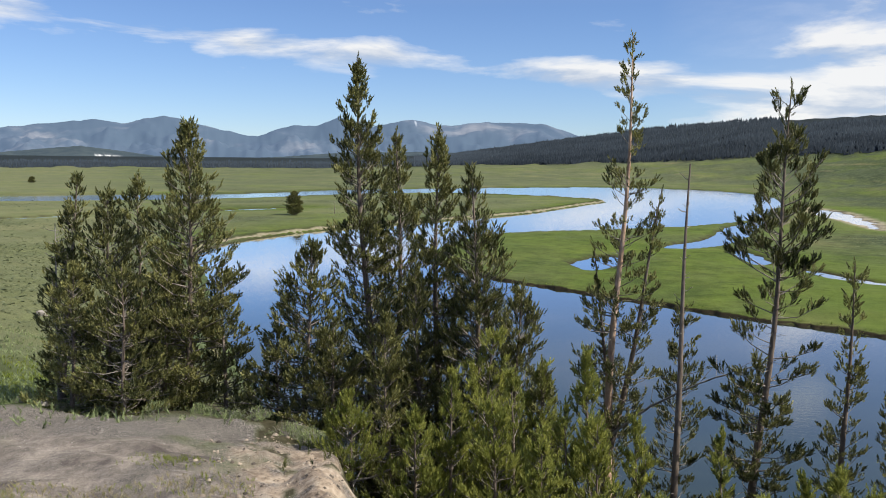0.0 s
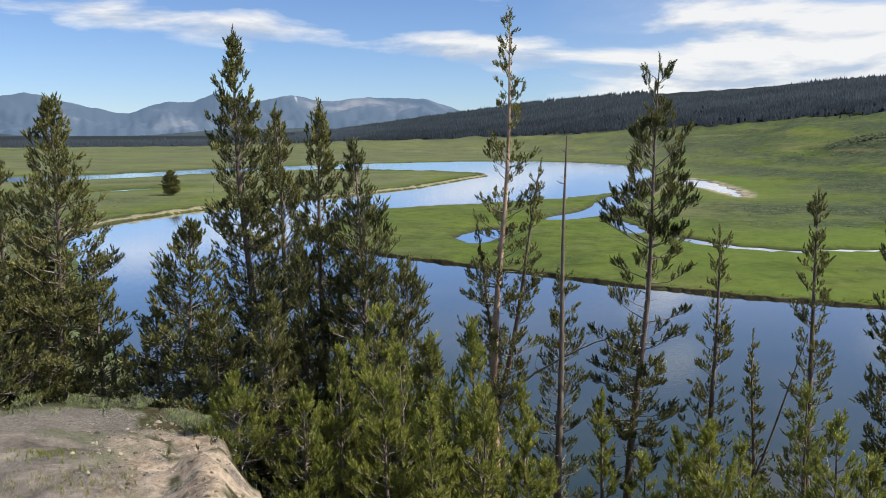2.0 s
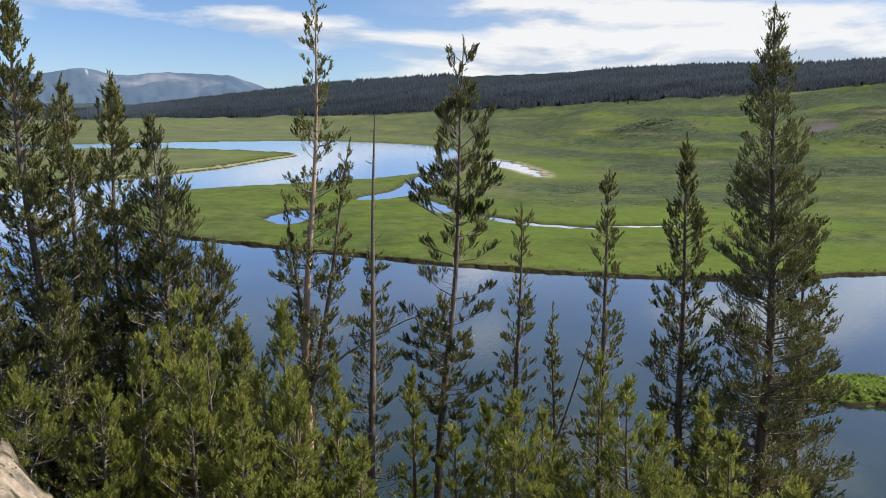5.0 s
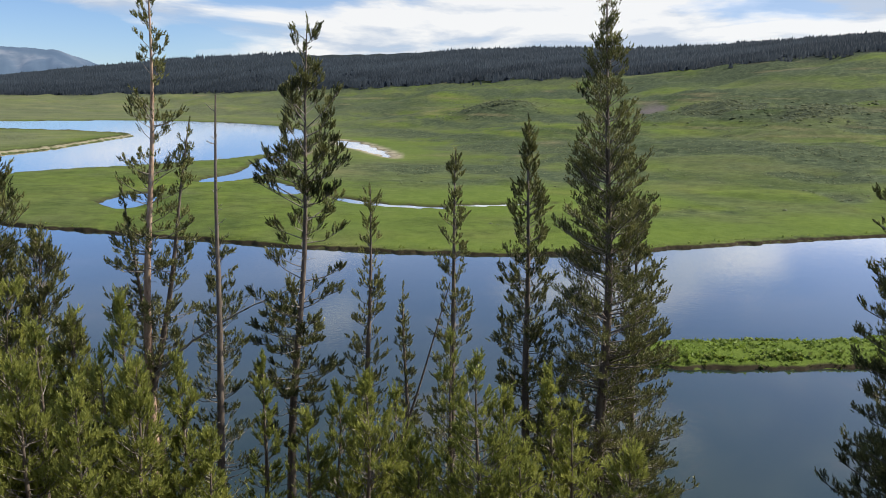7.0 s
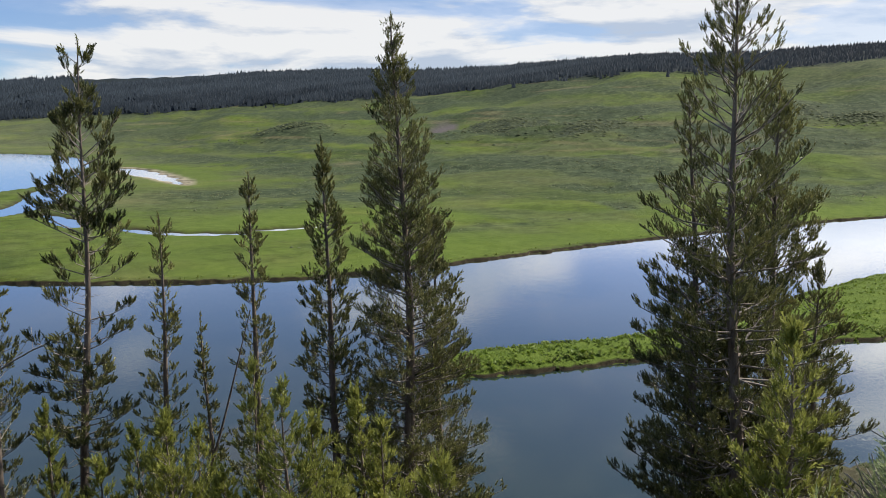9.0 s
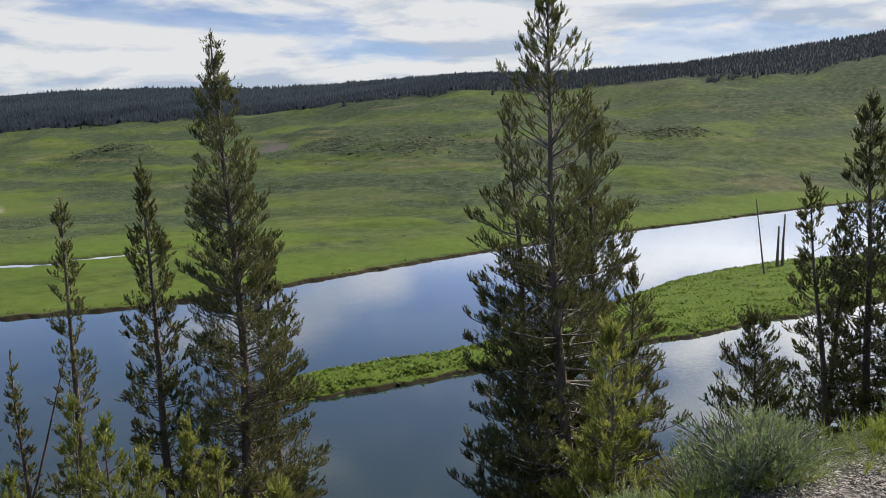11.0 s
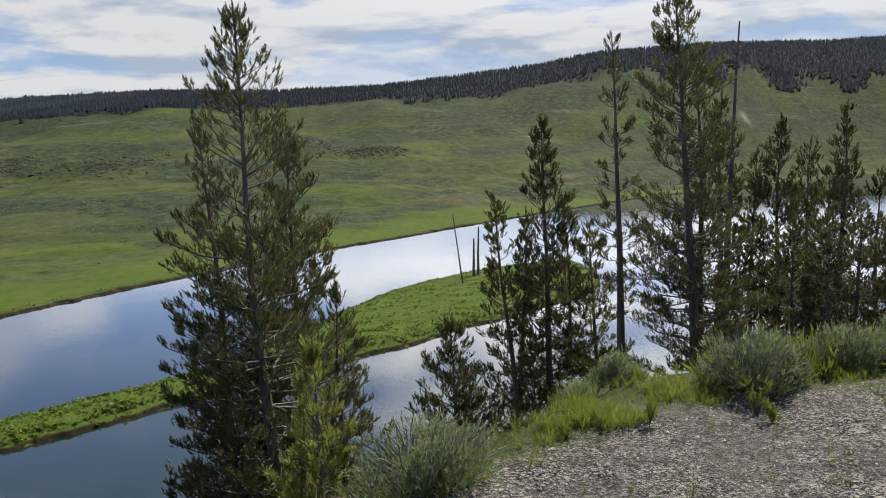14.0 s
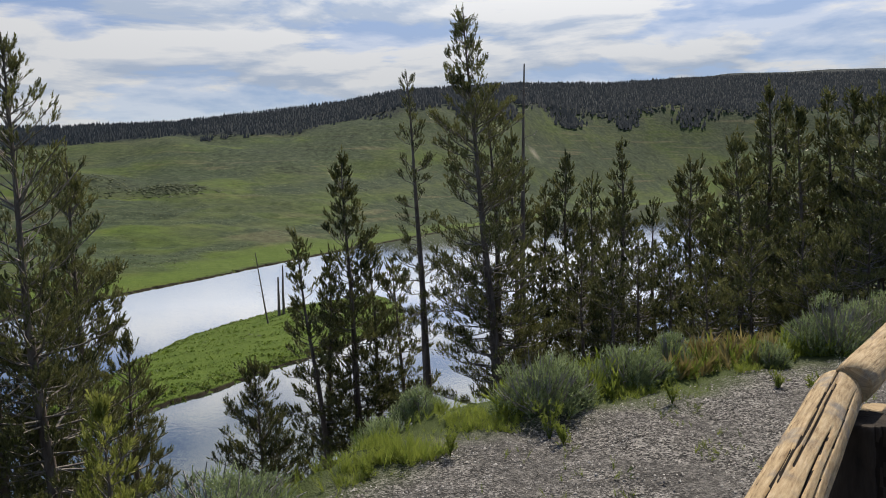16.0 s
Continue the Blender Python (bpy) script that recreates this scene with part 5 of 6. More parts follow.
def bare_limb(low, points, thick):
    """A long bare limb reaching out from the trunk of the tree that stands at low."""
    tree = min(GROWN, key=lambda ob: (Vector(low) - ob.location).xy.length)
    p = np.array(points) - np.array(tree.location)
    t = np.linspace(0, len(p) - 1, 22)
    line = np.stack([np.interp(t, np.arange(len(p)), p[:, k]) for k in range(3)], -1)
    line[1:-1] = (line[:-2] + 2 * line[1:-1] + line[2:]) / 4
    rng = np.random.RandomState(len(points) + int(thick * 1000))
    line[1:] += rng.normal(0, 0.012, (21, 3))
    v, q = tube(line, thick * np.linspace(1, 0.25, 22), 6)
    twigs = []
    for k in range(6, 21, 2):
        d = line[k] - line[k - 1]
        d = d / np.linalg.norm(d) + rng.normal(0, 0.7, 3)
        twigs.append([line[k] + d * s for s in (0, 0.12, 0.26, 0.4)])
    tv, tq = branch_tubes(np.array(twigs), np.full((len(twigs), 4), 0.007))
    part("bare_limb", mesh_from("bare_limb", np.vstack([v, tv]), np.vstack([q, tq + len(v)]), M_DEAD, smooth_faces=True), [o for o in tree.children if o.name.startswith("trunk")][0], "long bare grey limb")


bare_limb((5.0, 23.47, 11.36), [(4.85, 23.47, 11.1), (5.71, 22.76, 12.16), (6.65, 22.1, 12.96), (7.64, 21.46, 13.6), (8.53, 20.8, 14.07)], 0.045)



# ---- shrubs and grass ----
BLADES = [tuft_shape(14, 40 + s, 0.015, 0.26) for s in range(6)]
SPRAYS = [tuft_shape(11, 60 + s, 0.045, 0.30) for s in range(4)]
ISLE_LEAVES = [tuft_shape(6, 190 + s, 0.30, 1.2) for s in range(6)]
LEAFY = [tuft_shape(9, 90 + s, 0.26, 1.1) for s in range(4)]


def dome_shape(seed):
    """A low, lumpy bush one unit wide."""
    rng = np.random.RandomState(seed)
    a = np.arange(5) * 2 * np.pi / 5 + rng.uniform(-0.4, 0.4, 5)
    r = rng.uniform(0.38, 0.6, 5)
    ring = np.stack([r * np.cos(a), r * np.sin(a), rng.uniform(-0.05, 0.12, 5)], -1)
    top = np.array([rng.uniform(-0.2, 0.2), rng.uniform(-0.2, 0.2), rng.uniform(0.24, 0.40)])
    return np.array([[ring[k], ring[(k + 1) % 5], top] for k in range(5)]).reshape(-1, 3)


DOMES = [dome_shape(130 + s) for s in range(8)]
SAGE_TIPS = [brush_shape(4, 110 + s, 0.085) for s in range(6)]
SAGE_SPIKES = [brush_shape(6, 120 + s, 0.022) for s in range(4)]
rng_b = np.random.RandomState(500)


def sagebrush(x, y, wide, tall, label="grey-green sagebrush at the gravel edge"):
    """A rounded sagebrush: woody stems that fork, and upright leafy sprays over them."""
    rng = np.random.RandomState(rng_b.randint(1 << 30))
    z = ground_z(x, y) - 0.03
    root = new("sagebrush")
    root.location = (x, y, z)
    tagged(root, label, "sagebrush", group="sagebrush on the overlook")
    n = max(26, int(110 * wide)) if y < 10 else 50
    a = rng.uniform(0, 2 * np.pi, n)
    q = np.sqrt(rng.uniform(0, 1, n))
    end = np.stack([np.cos(a) * q * wide * 0.5, np.sin(a) * q * wide * 0.5, tall * (0.82 - 0.42 * q**2) * rng.uniform(0.75, 1.1, n)], -1)
    s = np.linspace(0, 1, 5)[None, :, None]
    paths = end[:, None] * np.concatenate([s**0.75, s**0.75, s**1.1], -1)
    paths[:, 1:] += rng.normal(0, 0.018 * wide, (n, 4, 3))
    v, f = branch_tubes(paths, np.full((n, 1), 0.008) * np.linspace(1, 0.4, 5)[None])
    part("stemwork", mesh_from("stemwork", v, f, M_DEAD), root, "twisted grey stems", "stuff")
    # lumpy cushions of small upright sprigs, with a few paler flower spikes above them
    lobes, per = (int(14 + 24 * wide), 46) if y < 10 else (12, 16)
    a = rng.uniform(0, 2 * np.pi, lobes)
    q = np.sqrt(rng.uniform(0, 1, lobes))
    knob = np.stack([np.cos(a) * q * wide * 0.46, np.sin(a) * q * wide * 0.46, tall * (0.80 - 0.55 * q**2.2) * rng.uniform(0.72, 1.08, lobes)], -1)
    knob *= 0.86 * rng.uniform(0.74, 1.14, (lobes, 1))
    knob = np.vstack([knob, knob * [0.95, 0.95, 0.45]])
    li = np.repeat(np.arange(len(knob)), per)
    ball = rng.normal(0, 1, (len(li), 3))
    ball /= np.linalg.norm(ball, axis=1, keepdims=True)
    ball[:, 2] = np.abs(ball[:, 2]) - 0.25
    pos = knob[li] + ball * (0.115 * wide ** 0.6) * rng.uniform(0.5, 1.0, (len(li), 1))
    pos[:, 2] = np.maximum(pos[:, 2], 0.04)
    way = ball * 0.55 + np.stack([pos[:, 0] / wide, pos[:, 1] / wide, np.full(len(li), 0.8)], -1) + rng.normal(0, 0.15, (len(li), 3))
    # sprigs tinted darker low down and lighter on top, painting the bush's shade
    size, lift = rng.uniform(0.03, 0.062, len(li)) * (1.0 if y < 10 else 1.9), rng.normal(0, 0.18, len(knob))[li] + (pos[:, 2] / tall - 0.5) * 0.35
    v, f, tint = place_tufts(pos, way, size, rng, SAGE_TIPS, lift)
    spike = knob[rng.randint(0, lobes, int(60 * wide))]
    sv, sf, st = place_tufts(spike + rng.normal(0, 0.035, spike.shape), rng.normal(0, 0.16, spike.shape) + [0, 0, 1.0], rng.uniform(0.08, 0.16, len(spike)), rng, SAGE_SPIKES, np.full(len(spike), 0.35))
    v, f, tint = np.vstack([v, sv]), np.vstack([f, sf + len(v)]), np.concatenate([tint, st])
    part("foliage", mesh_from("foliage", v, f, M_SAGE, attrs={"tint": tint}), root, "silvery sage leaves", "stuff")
    return root


sagebrush(6.02, -0.91, 0.72, 0.50)
sagebrush(6.18, -1.15, 0.41, 0.43)
sagebrush(6.78, -1.69, 0.63, 0.40)
sagebrush(7.24, -2.14, 0.36, 0.45)
sagebrush(6.88, -1.96, 0.25, 0.22, "small dark sagebrush in front of taller ones")
sagebrush(7.71, -3.69, 0.90, 0.64)
sagebrush(8.01, -4.17, 0.81, 0.62)
sagebrush(7.35, -2.98, 0.38, 0.30)
sagebrush(6.26, -0.10, 0.44, 0.31, "small rounded sagebrush at the gravel edge")
sagebrush(5.99, 0.14, 0.40, 0.21)
sagebrush(5.98, 0.41, 0.40, 0.21)
sagebrush(5.80, 0.68, 0.36, 0.20)
sagebrush(7.94, -2.58, 0.45, 0.32)
sagebrush(4.10, 0.72, 0.74, 0.42, "full sagebrush on the lip of the bluff")
sagebrush(4.42, 1.02, 0.62, 0.46, "full sagebrush on the lip of the bluff")
sagebrush(3.80, 1.25, 0.58, 0.30, "full sagebrush on the lip of the bluff")
sagebrush(4.70, 1.35, 0.55, 0.45, "full sagebrush on the lip of the bluff")
sagebrush(4.35, 1.75, 0.63, 0.40, "full sagebrush on the lip of the bluff")
sagebrush(5.20, 1.15, 0.58, 0.34, "full sagebrush on the lip of the bluff")
sagebrush(5.00, 1.95, 0.69, 0.40, "full sagebrush on the lip of the bluff")
sagebrush(3.40, 1.75, 0.58, 0.30, "full sagebrush on the lip of the bluff")
sagebrush(4.05, 2.35, 0.69, 0.40, "full sagebrush on the lip of the bluff")
sagebrush(5.70, 1.60, 0.58, 0.38, "full sagebrush on the lip of the bluff")
sagebrush(5.75, 2.60, 0.80, 0.45, "full sagebrush on the lip of the bluff")
sagebrush(4.80, 3.00, 0.80, 0.45, "full sagebrush on the lip of the bluff")
sagebrush(-3.04, 18.87, 0.85, 0.41, "grey sagebrush at the rim of the bare shoulder")
sagebrush(-3.70, 19.42, 0.94, 0.45, "grey sagebrush at the rim of the bare shoulder")
sagebrush(-4.69, 20.65, 0.85, 0.41, "grey sagebrush at the rim of the bare shoulder")
sagebrush(-5.70, 21.73, 0.77, 0.38, "grey sagebrush at the rim of the bare shoulder")
sagebrush(-6.60, 22.08, 0.59, 0.30, "grey sagebrush at the rim of the bare shoulder")
sagebrush(-7.82, 22.38, 0.51, 0.26, "grey sagebrush at the rim of the bare shoulder")
sagebrush(-9.26, 22.48, 0.42, 0.22, "grey sagebrush at the rim of the bare shoulder")
sagebrush(-2.63, 18.49, 0.77, 0.41, "grey sagebrush at the rim of the bare shoulder")
sagebrush(-2.24, 17.73, 0.68, 0.38, "grey sagebrush at the rim of the bare shoulder")
sagebrush(-11.48, 22.43, 0.77, 0.38, "grey sagebrush beside the grassy slope")
sagebrush(-12.49, 22.29, 0.77, 0.26, "low grey sagebrush at the rim of the bare shoulder")
sagebrush(-11.15, 23.22, 0.82, 0.28, "low grey sagebrush at the rim of the bare shoulder")
sagebrush(-10.45, 22.75, 0.69, 0.40, "low grey sagebrush at the rim of the bare shoulder")
sagebrush(-8.89, 22.64, 0.91, 0.38, "low grey sagebrush at the rim of the bare shoulder")
sagebrush(-7.79, 22.20, 0.85, 0.35, "low grey sagebrush at the rim of the bare shoulder")
sagebrush(-6.36, 21.95, 0.82, 0.29, "low grey sagebrush at the rim of the bare shoulder")



def scatter(name, xy, sizes, shapes, mat, label, category, lift=-0.02, lean=0.25, shade=0.0, seed=3, soft=False):
    rng = np.random.RandomState(seed)
    xy = np.asarray(xy)
    z = land(xy[:, 0], xy[:, 1])[0]
    pos = np.column_stack([xy, z + lift])
    way = np.column_stack([rng.normal(0, lean, (len(xy), 2)), np.ones(len(xy))])
    v, f, tint = place_tufts(pos, way, np.asarray(sizes), rng, shapes, np.full(len(xy), shade))
    me = mesh_from(name, v, f, mat, attrs={"tint": tint}, smooth_faces=soft)
    if soft:
        out = v - np.repeat(pos, len(v) // len(pos), 0) + np.repeat(np.asarray(sizes), len(v) // len(pos))[:, None] * [0, 0, 0.45]
        me.normals_split_custom_set_from_vertices(out / np.linalg.norm(out, axis=1, keepdims=True))
    tagged(new(name, me), label, category, kind="stuff")


def polar(n, a0, a1, r0, r1, seed, power=0.5):
    rng = np.random.RandomState(seed)
    a, r = np.radians(rng.uniform(a0, a1, n)), r0 + (r1 - r0) * rng.uniform(0, 1, n) ** power
    return np.stack([r * np.sin(a), r * np.cos(a)], -1)


def rim_radius(az):
    return np.interp(az, [-30, -22, -14, -8, -3, 10, 50, 62, 70, 78, 82, 86, 90, 95, 100, 104, 108, 114, 125, 150], [25, 24, 21.5, 17.5, 8, 2, 1.6, 2.4, 2.9, 3.6, 4.05, 4.55, 4.9, 5.45, 5.95, 6.5, 6.95, 7.9, 8.8, 9.5])


def rim_grass():
    rng = np.random.RandomState(61)
    az = rng.uniform(40, 122, 17000)
    r = rim_radius(az) + np.abs(rng.normal(0, 0.75, len(az))) + 0.22 * waves(az * 0.12, az * 0, 0.5, 77, 2)
    keep = (waves(r * np.sin(np.radians(az)), r * np.cos(np.radians(az)), 1.1, 62, 3) > np.interp(az, [50, 78, 82, 96, 102], [0.6, 0.5, 0.1, 0.15, 0.5])) | (rng.rand(len(az)) < 0.05)
    az, r = az[keep], r[keep]
    xy = np.stack([r * np.sin(np.radians(az)), r * np.cos(np.radians(az))], -1)
    scatter("rim_grass", xy, rng.uniform(0.05, 0.13, len(xy)) + 0.07 * np.clip(waves(xy[:, 0], xy[:, 1], 0.7, 78, 2), 0, 1), BLADES, M_GRASS, "bright green grass along the gravel edge", "grass", shade=0.28, lean=0.5, seed=63)
    xy = polar(3600, 58, 118, 4.2, 15, 164, 0.7)
    xy = xy[np.hypot(xy[:, 0], xy[:, 1]) > rim_radius(np.degrees(np.arctan2(xy[:, 0], xy[:, 1]))) + 0.5]
    scatter("slope_grass", xy, rng.uniform(0.08, 0.2, len(xy)), BLADES, M_GRASS, "long grass on the upper slope", "grass", lean=0.4, shade=0.0, seed=165)
    # sparse weeds on the gravel
    xy = polar(420, 66, 125, 2.6, 7.4, 64)
    a = np.degrees(np.arctan2(xy[:, 0], xy[:, 1]))
    k = (np.hypot(xy[:, 0], xy[:, 1]) < rim_radius(a) - 0.2) & (waves(xy[:, 0], xy[:, 1], 1.2, 65, 2) > 0.15)
    xy = xy[k]
    xy = np.repeat(xy, 5, 0) + rng.normal(0, 0.06, (len(xy) * 5, 2))
    scatter("gravel_weeds", xy, rng.uniform(0.04, 0.11, len(xy)), BLADES, M_GRASS, "small weeds in the gravel", "weeds", lean=0.5, shade=-0.1, seed=66)
    # grass on the lower bare shoulder and the slope
    xy = polar(9000, -34, -6, 10.5, 19.5, 67)
    a = np.degrees(np.arctan2(xy[:, 0], xy[:, 1]))
    r = np.hypot(xy[:, 0], xy[:, 1])
    w = waves(xy[:, 0], xy[:, 1], 1.6, 33)
    k = (r < 14.6 + np.clip(-20 - a, 0, 9) * 0.12) & (a < -13) & (w > -0.35)
    green = rng.rand(len(xy)) < 0.4
    scatter("shoulder_grass", xy[k & green], rng.uniform(0.07, 0.18, (k & green).sum()), BLADES, M_GRASS, "short green grass on the bare shoulder", "grass", lean=0.4, shade=0.1, seed=68)
    scatter("dry_grass", xy[k & ~green], rng.uniform(0.07, 0.19, (k & ~green).sum()), BLADES, M_DRY, "dry yellow grass on the bare shoulder", "grass", lean=0.5, seed=168)
    tuft = np.column_stack([rng.normal(-5.05, 0.38, 150), rng.normal(15.1, 0.30, 150)])
    scatter("grass_patch", tuft, rng.uniform(0.08, 0.17, 150), BLADES, M_GRASS, "green grass patch beside the bare clay", "grass", lean=0.4, shade=0.1, seed=169)
    meadow = polar(2600, -40, -19.5, 26, 46, 173, 0.6)
    scatter("slope_meadow", meadow, rng.uniform(0.14, 0.30, len(meadow)), SPRAYS, M_GRASS, "fresh green grass on the western slope", "grass", lean=0.5, shade=0.15, seed=174)
    # rust-coloured dry weeds and longer grass behind the rim
    az = rng.uniform(96, 124, 3000)
    r = rim_radius(az) + 0.3 + 4.2 * rng.rand(len(az)) ** 1.3
    xy = np.stack([r * np.sin(np.radians(az)), r * np.cos(np.radians(az))], -1)
    rust = (np.abs(az - 109.5) < 3.2) & (r < 10.5) & (rng.rand(len(az)) < 0.6)
    scatter("rim_meadow", xy[~rust], rng.uniform(0.10, 0.24, (~rust).sum()), SPRAYS, M_GRASS, "longer grass and herbs behind the gravel", "grass", lean=0.4, shade=0.05, seed=175)
    scatter("rusty_weeds", xy[rust], rng.uniform(0.12, 0.28, rust.sum()), SPRAYS, M_RUST, "rust-coloured dry weeds at the gravel edge", "weeds", lean=0.35, seed=176)
    xy = polar(4500, -40, -14, 20, 62, 69, 0.7)
    scatter("slope_brush", xy, rng.uniform(0.14, 0.34, len(xy)), SPRAYS, M_SAGE, "low grey sage scrub on the valley slope", "scrub", shade=0.0, lean=0.6, seed=70)
    xy = polar(6500, -34, -17, 48, 170, 171, 0.6)
    xy = xy[land(xy[:, 0], xy[:, 1])[0] > 0.5]
    scatter("slope_sage", xy, rng.uniform(0.2, 0.55, len(xy)), DOMES, M_SCRUB, "grey sagebrush dotted over the western slope", "scrub", shade=0.1, lean=0.3, seed=172, soft=True)
    xy = polar(3600, -12, 112, 15, 36, 71, 0.7)
    z = land(xy[:, 0], xy[:, 1])[0]
    xy = xy[z > 0.3]
    scatter("slope_undergrowth", xy, rng.uniform(0.14, 0.30, len(xy)), SHOOTS, M_NEEDLE, "dark undergrowth on the steep bluff", "undergrowth", shade=-0.25, seed=72)


rim_grass()


def meadow_cover():
    rng = np.random.RandomState(81)
    xy = polar(150000, -38, 112, 80, 500, 82, 0.66)
    z, cover = land(xy[:, 0], xy[:, 1])
    belt = 0.5 + 0.5 * waves(xy[:, 0] * 0.8 + xy[:, 1] * 0.6, (xy[:, 1] * 0.8 - xy[:, 0] * 0.6) * 0.45, 34, 54, 4)
    xy = xy[(z > 0.55) & (rng.rand(len(xy)) < cover["sage"] * np.clip(belt * 1.7 - 0.35, 0.02, 0.8))]
    scatter("meadow_sage", xy, rng.gamma(6, 0.09, len(xy)).clip(0.2, 1.1), DOMES, M_SCRUB, "grey sage clumps over the far meadow", "sagebrush", lean=0.15, seed=83, soft=True)
    # taller bushes on the hillside mounds
    b = np.vstack([np.column_stack([rng.normal(a0, da * 0.8, 420), rng.normal(r0 - 6, dr * 0.8, 420)]) for a0, r0, da, dr, up in MOUNDS])
    b = np.stack([b[:, 1] * np.sin(np.radians(b[:, 0])), b[:, 1] * np.cos(np.radians(b[:, 0]))], -1)
    scatter("mound_bushes", b, rng.gamma(5, 0.26, len(b)).clip(0.6, 2.6), DOMES, M_SCRUB, "dark low bushes on the hillside mounds", "bushes", shade=-0.15, lean=0.15, seed=86, soft=True)
    # low leafy growth on the narrow river island
    p = np.column_stack([rng.uniform(40, 148, 40000), rng.uniform(4, 48, 40000)])
    p = p[(signed(p, ISLAND) < -0.35) & (waves(p[:, 0], p[:, 1], 3.0, 87, 3) + 0.6 * waves(p[:, 0], p[:, 1], 14, 89, 2) - 0.5 * smooth(-signed(p, ISLAND), 3, 7) + rng.uniform(-0.5, 0.5, len(p)) > -0.4)]
    scatter("island_growth", p, rng.uniform(0.14, 0.34, len(p)) * (1 + 0.6 * waves(p[:, 0], p[:, 1], 3.0, 87, 3)) * np.interp(p[:, 0], [70, 100], [1.1, 0.75]), ISLE_LEAVES, M_ISLE, "low leafy green growth on the river island", "plants", shade=0.12 + 0.35 * waves(p[:, 0], p[:, 1], 7, 88, 3), lean=0.5, seed=84)
    # longer grass hanging over the cut banks
    q = np.vstack([RIVER_EAST[25:125], ISLAND])
    q = np.vstack([np.repeat(q, 10, 0), np.repeat(ISLAND, 40, 0)])
    q = q + rng.normal(0, 1.0, q.shape)
    d = np.maximum(np.minimum(signed(q, RIVER), signed(q, RIVER_EAST)), -signed(q, ISLAND))
    q = q[(d > 0.2) & (d < 1.8)]
    scatter("bank_grass", q, rng.uniform(0.2, 0.45, len(q)), LEAFY, M_GRASS, "grass tufts along the cut river banks", "grass", shade=-0.2, seed=85)


meadow_cover()


def pebbles():
    """Loose gravel on the overlook."""
    rng = np.random.RandomState(91)
    xy = np.vstack([polar(36000, 62, 128, 2.4, 8.6, 92, 0.75), polar(6000, -32, -4, 9, 24, 93)])
    a = np.degrees(np.arctan2(xy[:, 0], xy[:, 1]))
    xy = xy[np.hypot(xy[:, 0], xy[:, 1]) < rim_radius(a) + 0.05]
    z = land(xy[:, 0], xy[:, 1])[0]
    n = len(xy)
    d = np.array([(1, 0, -0.2), (0, 0.95, -0.2), (-0.9, 0, -0.2), (0, -0.95, -0.2), (0.1, 0.1, 0.7)])
    size = rng.uniform(0.0035, 0.0095, n) * (1 + 0.6 * (rng.rand(n) < 0.03)) * np.where(xy[:, 0] < 1, 1.6, 1)
    spin = rng.uniform(0, 6.28, n)
    loc = d[None] * size[:, None, None] * rng.uniform(0.65, 1.35, (n, 5, 3))
    c, s = np.cos(spin)[:, None], np.sin(spin)[:, None]
    v = np.stack([loc[..., 0] * c - loc[..., 1] * s, loc[..., 0] * s + loc[..., 1] * c, loc[..., 2]], -1) + np.column_stack([xy, z + size * 0.15])[:, None]
    tri = np.array([(k, (k + 1) % 4, 4) for k in range(4)])
    f = (np.arange(n)[:, None, None] * 5 + tri[None]).reshape(-1, 3)
    m = Mat("gravel_stones", 0.85, 0.25)
    m.color(m.ramp(m.attr("tint"), (0.0, (0.05, 0.044, 0.038)), (0.5, (0.20, 0.18, 0.155)), (1.0, (0.55, 0.51, 0.46))))
    me = mesh_from("loose_gravel", v.reshape(-1, 3), f, m.mat, attrs={"tint": np.repeat(rng.uniform(0, 1, n) ** 1.3, 5)})
    tagged(new("loose_gravel", me), "loose grey and brown gravel on the overlook", "gravel", kind="stuff")


pebbles()


